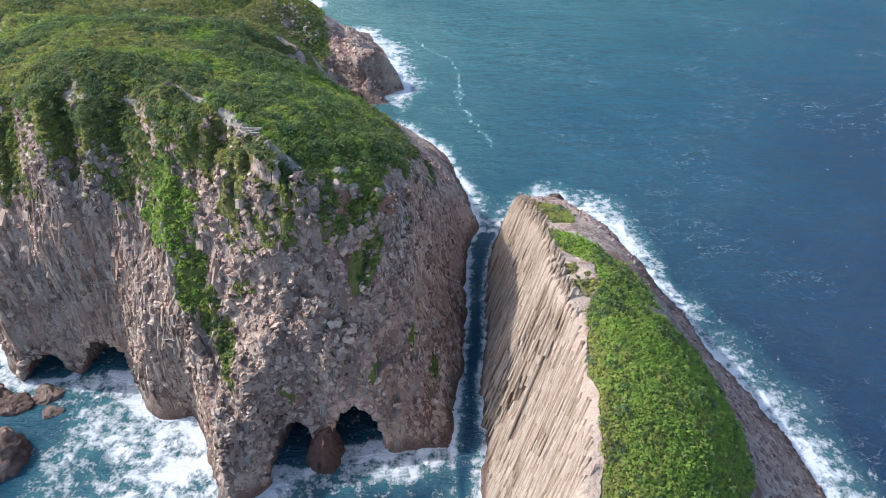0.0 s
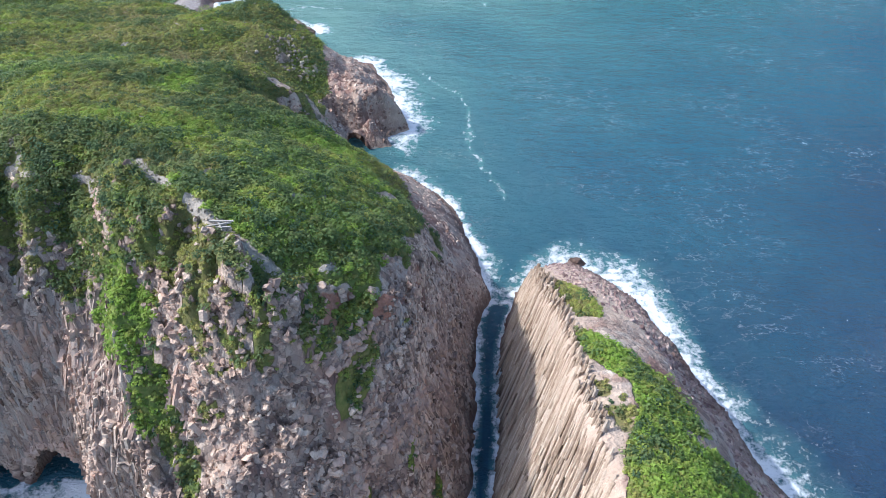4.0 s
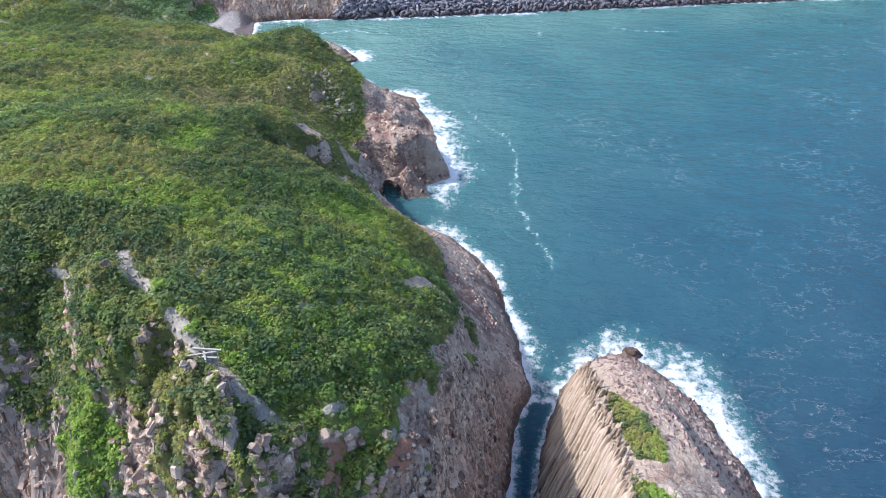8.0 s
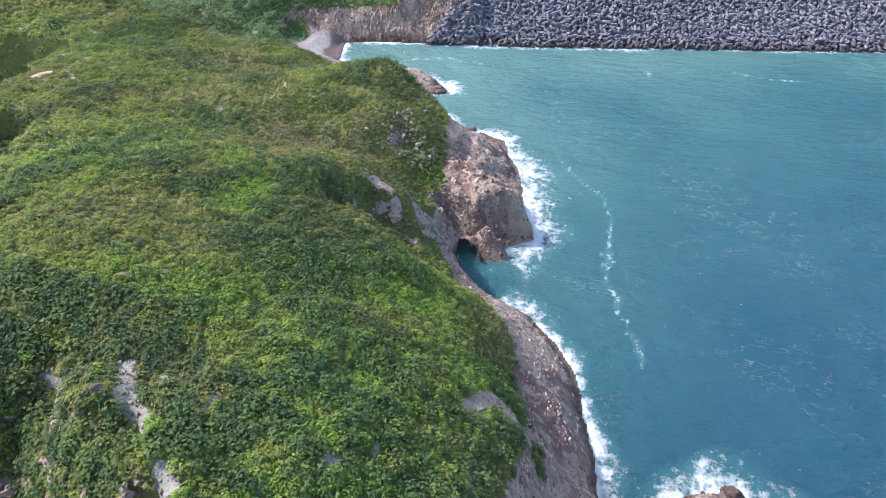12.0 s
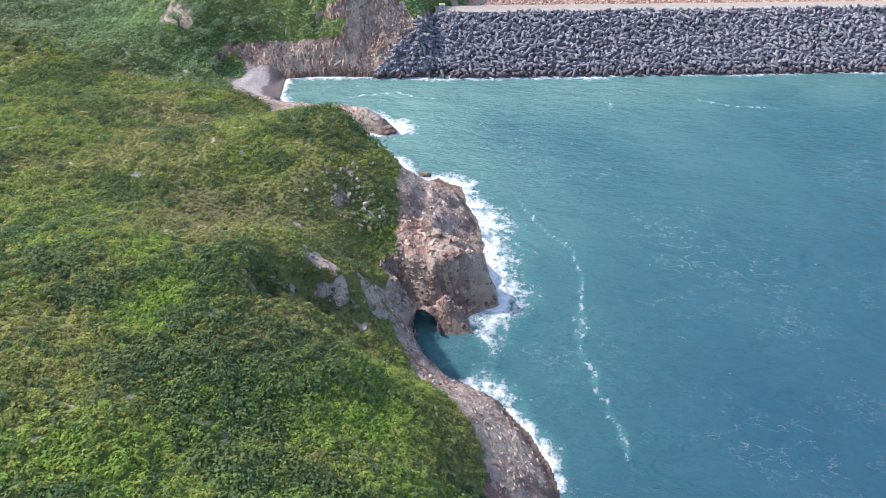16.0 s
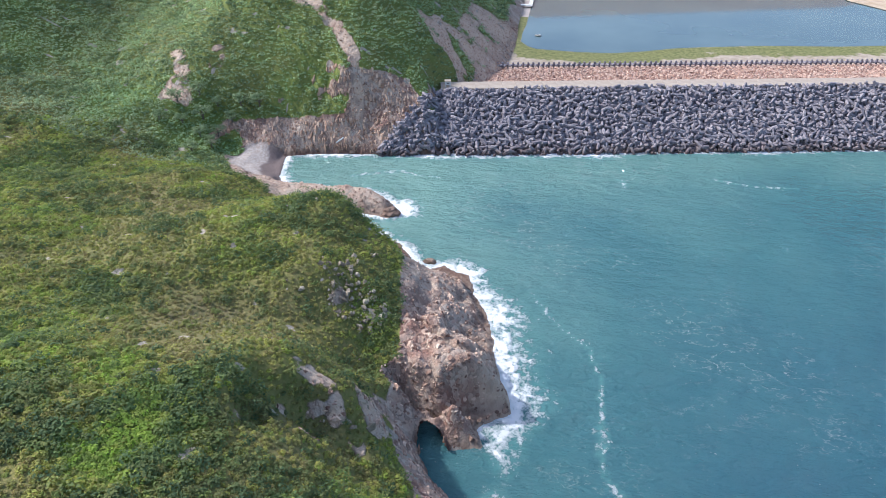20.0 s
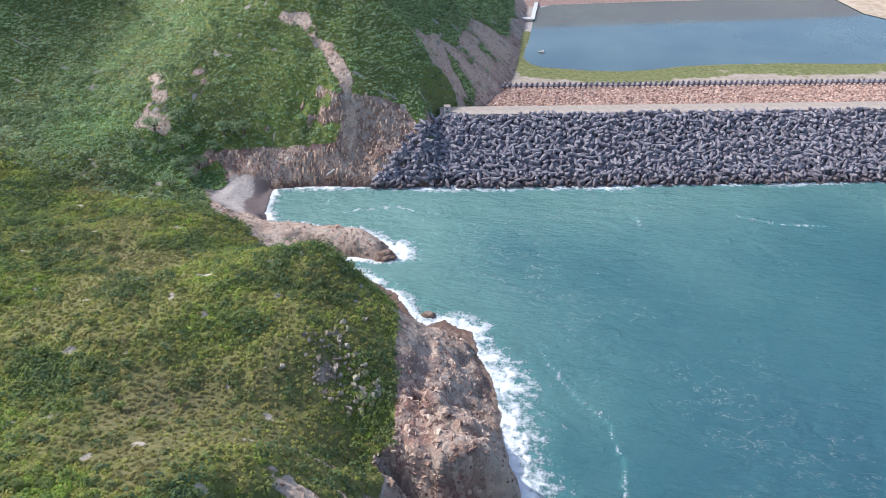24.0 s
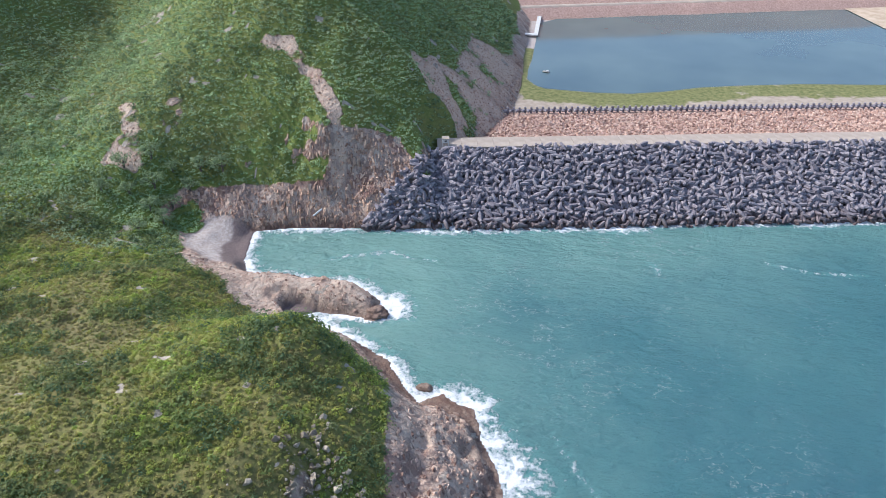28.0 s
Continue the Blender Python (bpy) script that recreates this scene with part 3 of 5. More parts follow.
def rock_ground(x, y):
    """Where rock shows among the plants of the hill: pale outcrops, stone fields and landslips."""
    out = smooth(3.5, 0.5, along(x, y, [(-57, 225), (-50.7, 224), (-47.4, 220), (-42.5, 217)])) * (0.6 + 0.9 * fbm(x, y, 3, 104, 3))
    out = np.maximum(out, smooth(3, 0.5, along(x, y, [(-46, 229), (-41, 224)])) * (0.5 + 0.9 * fbm(x, y, 3, 104, 3)))
    out = np.maximum(out, smooth(3.0, 0.4, along(x, y, [(-16, 158), (-13, 166), (-10, 165)])) * 0.85)
    out = np.maximum(out, smooth(4.5, 2.0, np.hypot((x + 166) * 1.0, (y - 249) * 0.6) + fbm(x, y, 4, 102, 2)))
    field = smooth(0, 8, inside(x, y, [(-72, 260), (-66, 270), (-54, 283), (-47, 266), (-52, 246), (-64, 250)]))
    out = np.maximum(out, field * (0.15 + 0.6 * fbm(x, y, 5, 101)))
    for line, amount in SCARS:
        out = np.maximum(out, smooth(-2, 1.2, inside(x, y, line)) * (amount + 0.7 * fbm(x, y, 6, 103)))
    out = np.maximum(out, smooth(4.4, 1.2, along(x, y, SLIDE) + 0.8 * fbm(x, y, 5, 106, 2)) * (0.85 + 0.6 * fbm(x, y, 6, 105)))
    for line in SCREES:
        out = np.maximum(out, smooth(-2, 1.5, inside(x, y, line)) * (0.8 + 0.6 * fbm(x, y, 6, 108)))
    out = np.maximum(out, smooth(-2, 4, inside(x, y, EAST_FACE)) * (0.75 + 0.5 * fbm(x, y, 9, 107)))
    return np.clip(out, 0, 1)


def cliff_face(x, y):
    """1 on the cliff face, 0 behind its upper edge."""
    return smooth(0.5, -2, y - rim(x) + 1.2 * fbm(x, y, 5, 64, 3)) * smooth(-112, -104, x)


def lushness(x, y, h):
    far = smooth(350, 375, y)
    v = 0.49 + (0.30 - 0.15 * far) * fbm(x, y, 17, 111, 4) + 0.10 * fbm(x, y, 5, 113, 3) + 0.12 * far
    v = v + 0.35 * smooth(10, 2, along(x, y, [(-62, 224), (-66, 206), (-72, 188)]))
    v = v + 0.13 * smooth(26, 6, along(x, y, [(-24, 122), (-20, 150), (-30, 175)])) + 0.2 * smooth(24, 6, along(x, y, [(-90, 286), (-80, 305), (-68, 300)]))
    v = v - 0.22 * smooth(22, 4, along(x, y, [(-48, 210), (-60, 215), (-90, 240), (-70, 250)])) + 0.06 * smooth(350, 390, y)
    v = v + 0.22 * smooth(22, 3, along(x, y, [(-150, 372), (-168, 372), (-190, 372)])) + 0.4 * smooth(7, 4, np.hypot(x + 138, y - 368))
    face = cliff_face(x, y)
    return np.clip(v * (1 - face) + (face_plants(x, h)[1] + 0.14 * fbm(x, h, 4, 115, 3)) * face, 0, 1)


def masks(x, y, h, d, slope):
    """Plant cover, bare ground and sand of the mainland."""
    shore = 5 + 3.0 * fbm(x, y, 16, 51, 3)
    rocky = np.interp(y, [100, 120, 150, 178, 200, 222, 245, 270, 300, 325, 345, 365, 380, 420], [34, 34, 30, 21, 19, 17, 12, 9, 8, 8, 10, 6, 12, 12])
    veg = smooth(-3, 3, h - rocky * 0.62 - shore * 0.6) * smooth(2.2, 1.2, slope + 0.5 * fbm(x, y, 7, 61, 3))
    face = cliff_face(x, y)
    easy = smooth(1.7, 1.0, slope + 0.3 * fbm(x, y, 4, 66, 3)) * smooth(38, 46, h) * 0.9
    veg = veg * (1 - face) + np.maximum(np.minimum(face_plants(x, h)[0], 0.92), easy) * face
    veg = veg * (1 - smooth(-2, 2, inside(x, y, HEADROCK))) * (1 - smooth(-2, 2, inside(x, y, BLUFF))) * (1 - rock_ground(x, y))
    rough = fbm(x, y, 6, 68, 3)
    shoulder = np.interp(y, [108, 120, 132, 147, 165], [-14, -13, -12, -7.5, -5])
    veg = veg * (1 - (1 - 0.9 * smooth(0.1, 0.35, rough)) * smooth(-1.2, 1.2, x - shoulder + 1.5 * rough) * smooth(160, 150, y) * smooth(106, 112, y))
    bare = np.zeros_like(h)
    for k, line in enumerate(PATHS):
        wide = 1.5 if k in (3, 4) else 0.85
        bare = np.maximum(bare, smooth(wide + 0.7 * fbm(x, y, 4, 65, 2), wide - 0.7, along(x, y, line)))
    beach = inside(x, y, [(-110, 349), (-114, 360), (-118, 373), (-124, 374.5), (-133, 374), (-140, 367), (-136, 354), (-123, 347)])
    sand = smooth(-1, 2, beach)
    sand = np.maximum(sand, smooth(0, -3, -inside(x, y, BASIN) - 1) * (y > 400))
    notch = smooth(5.4, 4.8, np.hypot((x + 87) * 0.62, (y - 332) * 1.35 + 0.3 * (x + 87)) + 1.2 * fbm(x, y, 5, 33, 3))
    turf = smooth(6, 4.5, np.hypot(x + 141, (y - 369) * 0.8) + fbm(x, y, 4, 69, 2))
    cove = smooth(-192, -197, x) * smooth(345, 335, y)
    sand = np.maximum(sand, notch) * (1 - turf)
    bank = smooth(-1.5, 1.5, inside(x, y, [(-155, 340), (-132, 345), (-132, 349), (-138, 356), (-141, 362), (-152, 368)]))
    saddle = smooth(9, 6, np.hypot((x + 64), (y - 424) * 0.6))
    veg = np.maximum(np.maximum(veg, np.maximum(saddle, bank)), np.maximum(turf, cove * smooth(2, 5, h)))
    return veg * (1 - sand), bare, sand


xs = steps((-420, -200, 4), (-200, -142, 1.6), (-142, -110, 0.8), (-110, 14, 0.62), (14, 40, 3), (40, 300, 12), (300, 600, 50))
ys = steps((55, 68, 2), (68, 135, 0.6), (135, 360, 0.95), (360, 480, 1.3), (480, 760, 4), (760, 1100, 20))
gx, gy = np.meshgrid(xs, ys)
gh, gd = land(gx, gy)
slope = np.hypot(np.gradient(gh, ys, axis=0), np.gradient(gh, xs, axis=1))
veg, bare, sand = masks(gx, gy, gh, gd, slope)
glush = lushness(gx, gy, gh)
gwet = smooth(6.8, 6.2, gd + fbm(gx, gy, 6, 91, 2)) * (gx > -135) * (gy > 340) * (gy < 380) + (np.hypot(gx + 88, gy - 332) < 10)
gred = smooth(-0.8, 0.8, inside(gx, gy, RED))
gpale = np.maximum(0.4 * smooth(-3, 3, inside(gx, gy, HEADROCK)), 0.85 * rock_ground(gx, gy)) + 0.35 * smooth(150, 170, gy) * smooth(-30, -15, gx) + 0.5 * smooth(-128, -118, gx) * smooth(318, 328, gy) * smooth(356, 350, gy)
ground = sheet("ground", xs, ys, gh, LAND, dict(veg=veg, bare=bare, sand=sand, lush=glush, red=gred, pale=gpale, wet=gwet), keep=gh > -4.5)
tagged(ground, "green scrub hillside above fractured pinkish grey sea cliffs", "ground", kind="structure")

sx, sy = steps((2, 86, 0.5)), steps((-10, 60, 1.5), (60, 182, 0.5))
kx, ky = np.meshgrid(sx, sy)
kh, kd = stack_height(kx, ky)
ksl = np.hypot(np.gradient(kh, sy, axis=0), np.gradient(kh, sx, axis=1))
STACK_GREEN = [[(23, 150.5), (26.5, 147), (31, 133), (31, 125), (25, 126), (23.2, 136)], [(22.8, 121.5), (27, 121), (33, 115), (40, 108), (44, 98), (36, 96), (31, 99), (29.5, 106), (26, 110)],
               [(31, 98), (36, 97), (60, 90), (74, 60), (74, 40), (20, 40), (24.8, 60), (25.2, 84), (27.5, 91)]]
STACK_DRY = [(24.3, 108), (29, 105), (31, 98), (28, 91), (25.3, 86), (24.2, 98)]


def stack_plants(x, y):
    """Cover and lushness of the plants on the stack's crest."""
    jog = 0.9 * fbm(x, y, 5, 71, 3)
    green = np.max([smooth(-0.7, 1.0, inside(x, y, line) + jog) for line in STACK_GREEN], axis=0)
    dry = smooth(-1, 2, inside(x, y, STACK_DRY) + jog) * (0.5 + 0.5 * fbm(x, y, 4, 73, 3))
    off = smooth(0, 2, stack_height(x, y)[0] - 0.66 * inside(x, y, STACK) - 1.5)
    return np.clip(np.maximum(green, dry), 0, 1) * off, np.clip(0.76 + 0.24 * fbm(x, y, 9, 75, 3) - 0.22 * smooth(30, 25, x) - 0.5 * (dry > green) - 0.15 * smooth(118, 125, y), 0, 1)


kveg, klush = stack_plants(kx, ky)
kpale = 0.85 * smooth(-2, 3, inside(kx, ky, STACK_DRY)) + smooth(4, 9, kh) * smooth(27, 24, kx) + 0.75 * smooth(110, 135, ky) * smooth(3, 6, kh)
sea_stack = sheet("sea_stack", sx, sy, kh, LAND, dict(veg=kveg, lush=klush, pale=kpale, bare=kveg * 0, sand=kveg * 0, red=kveg * 0), keep=kh > -4.5)
tagged(sea_stack, "tall sea stack of pale slanting rock columns with a green crest", "sea stack", kind="structure")

wx = steps((-4000, -500, 500), (-500, -200, 30), (-200, -130, 4), (-130, 130, 1.3), (130, 260, 4), (260, 500, 30), (500, 4000, 500))
wy = steps((-4000, -200, 500), (-200, 30, 20), (30, 430, 1.3), (430, 480, 5), (480, 1000, 60), (1000, 4000, 500))
ax, ay = np.meshgrid(wx, wy)
shore = np.maximum(inside(ax, ay, MAINLAND), inside(ax, ay, STACK))
shore = np.maximum(shore, inside(ax, ay, [(-90, 381), (-62, 384), (6, 398.5), (600, 522), (600, 600), (-60, 430)]))
out = -shore
surge = fbm(ax, ay, 22, 81, 3)
band = np.interp(ay, [60, 100, 140, 200, 240, 300, 330, 380, 420], [6, 4.5, 3, 3, 5, 4.5, 3.5, 2.2, 2.4])
band = band * (1 + 0.8 * smooth(24, 34, ax) * smooth(75, 120, ay) * (ay < 200) + 0.55 * smooth(40, 15, np.hypot(ax + 12, (ay - 265) * 0.8))) * np.where((ax > 3) & (ax < 24) & (ay < 160), 0.35, 1.0)
foam = smooth(2.4, -0.4, out / np.maximum(band * (1.15 + 0.6 * surge), 0.5)) * (0.92 + 0.25 * fbm(ax, ay, 7, 85, 2))
for cave in CAVES:
    u, v = cave_place(cave, ax, ay)
    foam = np.where((np.abs(u) < cave[4] + 1) & (v > 1) & (v < cave[5] + 2), 0.25, foam)
foam = np.maximum(foam, smooth(11, 3, np.hypot(ax + 62, ay - 341) + 3 * fbm(ax, ay, 6, 84, 3)) * 0.95)
cove = smooth(26, 12, np.hypot((ax + 66) * 0.8, ay - 84))
foam = np.maximum(foam, cove * (0.50 + 0.42 * fbm(ax, ay, 8, 83)))
foam = np.maximum(foam, 0.85 * smooth(5.5, 0.5, along(ax, ay, [(-110, 350), (-114.5, 354), (-117, 362), (-119, 375)]) + 2.5 * surge))
foam = np.maximum(foam, 0.5 * smooth(1.6, 0.3, along(ax, ay, [(-88, 362), (-78, 366), (-70, 369), (-62, 366), (-54, 367)]) + 1.5 * fbm(ax, ay, 9, 87, 3)))
for wisp in ([(-14, 300), (-4, 284), (6, 270), (9, 256), (5, 241), (10, 231), (13, 218), (18, 207)], [(14, 377), (17, 371)], [(50, 383), (65, 380), (82, 381)]):
    foam = np.maximum(foam, 0.47 * smooth(1.5, 0.2, along(ax + 2.5 * fbm(ax, ay, 9, 88, 3), ay, wisp)))
foam = foam * (1 - 0.9 * smooth(11, 6, np.hypot(ax + 30, (ay - 231) * 1.1) - 4))
cave = smooth(9, 4, np.hypot((ax + 10) * 0.7, ay - 83))
foam = np.maximum(foam, cave * 0.7)
bay = smooth(-60, 350, ay - 0.75 * (ax + 60)) * 0.78 + 0.12 * smooth(60, 4, out) * smooth(120, 220, ay)
bay = np.clip(bay + 0.25 * smooth(70, 0, np.hypot(ax + 95, ay - 362)), 0, 1)
sea = sheet("sea", wx, wy, 0 * ax, SEA, dict(foam=np.clip(foam, 0, 1), bay=bay))
tagged(sea, "blue-green open sea with white surf along the rocks", "sea", kind="structure")

# ---- dam ----
DAM_U, DAM_N, DAM_O = Vector((0.979, 0.204, 0)), Vector((-0.204, 0.979, 0)), Vector((6, 400, 0))


def dam_at(s, n, z):
    return DAM_O + DAM_U * s + DAM_N * n + Vector((0, 0, z))


def dam_strip(name, profile, s0, s1, material, step=3.0, wave=0.0, seed=0):
    """A long strip with a cross-section of (n, z), from s0 to s1."""
    ss = np.arange(s0, s1 + step, step)
    co, k = [], len(profile)
    for s in ss:
        for n, z in profile:
            co.append(dam_at(s, n, z + wave * (noise.noise((s * 0.3, n * 0.3, seed)))))
    i = np.arange(len(ss) * k).reshape(len(ss), k)
    quads = np.stack([i[:-1, :-1], i[1:, :-1], i[1:, 1:], i[:-1, 1:]], -1).reshape(-1, 4)
    return mesh_from(name, np.array(co), quads, material)


concrete = Mat("pale_concrete", 0.9, 0.3)
concrete.colour(concrete.ramp(concrete.noise(4, 6), [(0.3, (0.31, 0.255, 0.205)), (0.7, (0.42, 0.355, 0.29))]))
CONCRETE = concrete.m
# darker than the dolosse: shade between them is put into this tone
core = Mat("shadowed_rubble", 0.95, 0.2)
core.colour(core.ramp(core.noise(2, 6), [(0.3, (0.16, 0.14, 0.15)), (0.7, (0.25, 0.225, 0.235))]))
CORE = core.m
pink = Mat("pink_rubble", 0.9, 0.25)
pink.colour(pink.ramp(pink.noise(1.2, 6), [(0.3, (0.30, 0.19, 0.15)), (0.7, (0.48, 0.33, 0.27))]))
PINK = pink.m
S0, S1 = -76, 420
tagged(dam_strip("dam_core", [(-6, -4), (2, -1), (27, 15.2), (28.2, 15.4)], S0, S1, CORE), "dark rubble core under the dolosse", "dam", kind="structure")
tagged(dam_strip("road", [(28, 13), (28, 17), (36.5, 17.2), (37, 17), (37, 13)], -64, S1, CONCRETE), "pale concrete crest road of the dam", "road", kind="structure")
tagged(dam_strip("rubble_slope", [(37, 15.5), (56, 8), (87, 5.2), (92, 4.2)], -52, S1, PINK, wave=0.3), "slope of pinkish stone rubble behind the road", "slope", kind="structure")
pw = Mat("still_water", 0.06, 0.5)
pw.colour(pw.ramp(pw.noise(60, 3), [(0.3, (0.062, 0.10, 0.11)), (0.7, (0.105, 0.15, 0.145))]))
pond_line = [(-37, 632), (-36, 600), (-36, 562), (-37, 545), (-36.5, 530), (-32, 522), (-27, 518), (-3, 516.5), (15, 518), (32, 524), (48, 532), (67, 538), (100, 546), (141, 552), (200, 566), (222, 600), (190, 640), (176, 656), (167, 697), (161, 705), (74, 687), (20, 670), (-20, 651)]
bm = bmesh.new()
bm.faces.new([bm.verts.new((x, y, 3.95)) for x, y in pond_line])
me = bpy.data.meshes.new("reservoir_water")
bm.to_mesh(me)
me.materials.append(pw.m)
tagged(new("reservoir_water", me), "still grey-blue water of the enclosed basin", "water", kind="structure")

# ---- many small pieces, built by numbers ----
rng = np.random.default_rng(7)


def prisms(centre, axis, radius, low, high, sides=6, taper=0.74, squash=None, jitter=0.42):
    """Broken rock columns and blocks: rings along an axis, with a bevelled top. Returns points and quads."""
    n = len(centre)
    axis = axis / np.linalg.norm(axis, axis=1, keepdims=True)
    ref = np.where(np.abs(axis[:, 2:]) < 0.9, np.array([[0, 0, 1.0]]), np.array([[1.0, 0, 0]]))
    e1 = np.cross(axis, ref)
    e1 /= np.linalg.norm(e1, axis=1, keepdims=True)
    e2 = np.cross(axis, e1)
    turn = rng.uniform(0, 6.28, (n, 1)) + np.linspace(0, 2 * np.pi, sides, endpoint=False)[None] + rng.normal(0, jitter * 0.6, (n, sides))
    rad = radius[:, None] * (1 + rng.uniform(-jitter, jitter, (n, sides)))
    sq = np.ones(n) if squash is None else squash
    flat = e1[:, None] * (np.cos(turn) * rad)[..., None] + e2[:, None] * (np.sin(turn) * rad * sq[:, None])[..., None]
    tip = rng.uniform(-0.42, 0.42, (n, sides)) * radius[:, None]
    rings = []
    for at, grow, ragged in ((low, 1.0, 0), (high - 0.18 * radius, 1.0, 0.8), (high, taper, 1.0)):
        rings.append(centre[:, None] + flat * grow + axis[:, None] * (at[:, None] + tip * ragged)[..., None])
    co = np.stack(rings, 1).reshape(-1, 3)
    base = (np.arange(n) * sides * 3)[:, None, None]
    k = np.arange(sides)
    k2 = (k + 1) % sides
    quads = [np.stack([k + r * sides, k2 + r * sides, k2 + (r + 1) * sides, k + (r + 1) * sides], -1) for r in (0, 1)]
    top = np.arange(sides) + 2 * sides
    caps = np.array([[top[0], top[1], top[2], top[3]], [top[0], top[3], top[4], top[5]]]) if sides == 6 else np.array([[top[0], top[1], top[2], top[3]]])
    quads = np.concatenate(quads + [caps])
    return co, (base + quads[None]).reshape(-1, 4)


def leaf_clumps(centre, radius, lush, leaves=13, flat=0.6, leaf=0.5):
    """Shrubs as shells of small leaf sprays. Returns points, quads and the lush value for each point."""
    n = len(centre)
    v = rng.normal(0, 1, (n, leaves, 3))
    v[..., 2] = np.abs(v[..., 2]) * 0.9 + 0.05
    v /= np.linalg.norm(v, axis=2, keepdims=True)
    reach = radius[:, None] * rng.uniform(0.55, 1.08, (n, leaves))
    at = centre[:, None] + v * reach[..., None] * np.array([1, 1, flat])
    nrm = v * 0.9 + np.array([-0.15, 0, 0.55]) + rng.normal(0, 0.3, v.shape)
    nrm /= np.linalg.norm(nrm, axis=2, keepdims=True)
    a = np.cross(nrm, rng.normal(0, 1, v.shape))
    a /= np.linalg.norm(a, axis=2, keepdims=True)
    b = np.cross(nrm, a)
    size = (np.sqrt(radius)[:, None] * leaf * rng.uniform(0.7, 1.35, (n, leaves)))[..., None]
    a, b = a * size, b * size * 0.75
    droop = -nrm * size * 0.35
    co = np.stack([at - a * 1.1 + droop, at + a * 0.7 - b * 1.2, at + a * 0.7 + b * 1.2], 2).reshape(-1, 3)
    quads = np.arange(len(co)).reshape(-1, 3)
    tone = (lush[:, None] + rng.normal(0, 0.05, (n, leaves))).repeat(3)
    return co, quads, tone


def jittered(x0, x1, y0, y1, step, seed):
    r = np.random.default_rng(seed)
    px, py = np.meshgrid(np.arange(x0, x1, step), np.arange(y0, y1, step))
    px = px + (np.arange(px.shape[0]) % 2)[:, None] * step * 0.5 + r.uniform(-0.45, 0.45, px.shape) * step
    py = py + r.uniform(-0.45, 0.45, py.shape) * step
    return px.ravel(), py.ravel(), r


def lie(f, x, y, e=0.7):
    """Height and outward normal of a ground function."""
    h = f(x, y)[0]
    hx, hy = f(x + e, y)[0], f(x, y + e)[0]
    nrm = np.stack([-(hx - h) / e, -(hy - h) / e, np.ones_like(h)], -1)
    return h, nrm / np.linalg.norm(nrm, axis=1, keepdims=True)


def stuff(name, built, material, label, category, flat=True, parent=None, **values):
    ob = mesh_from(name, built[0], built[1], material, values, flat=flat)
    tagged(ob, label, "" if parent else category, kind="stuff")
    if parent:
        ob.parent = parent
    return ob


SHAPES = {}


def shared_shapes(material):
    """Eight rock shapes of unit size in one material."""
    if material.name not in SHAPES:
        SHAPES[material.name] = []
        for k in range(8):
            one = np.ones(1)
            co, quads = prisms(np.zeros((1, 3)), np.array([[0, 0, 1.0]]), one, -one, one * 0.8, squash=rng.uniform(0.65, 1, 1))
            ob = mesh_from("stone", co, quads, material, flat=True)
            SHAPES[material.name].append(ob.data)
            bpy.data.objects.remove(ob)
    return SHAPES[material.name]


def place_piece(name, k, centre, axis, rad, tall, material):
    piece = new(name, shared_shapes(material)[int(k) % 8])
    turn = Vector(axis).to_track_quat("Z", "Y").to_matrix().to_4x4()
    piece.matrix_world = Matrix.Translation(Vector(centre)) @ turn @ Matrix.Rotation(float(k), 4, "Z") @ Matrix.Diagonal((rad, rad, tall, 1))
    return piece


def rocks(name, single, centre, axis, rad, low, high, material, label, parent, near, count):
    """Rock pieces of a cliff or bank: those about a place as parts of their own, the rest joined."""
    first = np.argsort(np.hypot(centre[:, 0] - near[0], centre[:, 1] - near[1]) - 8 * rad)[:count]
    rest = np.ones(len(rad), bool)
    rest[first] = False
    for k in first:
        place_piece(single, k, centre[k], axis[k], rad[k], high[k] / 0.8, material).parent = parent
    stuff(name, prisms(centre[rest], axis[rest], rad[rest], low[rest], high[rest], squash=rng.uniform(0.5, 1.0, rest.sum())), material, label, "rock", parent=parent)


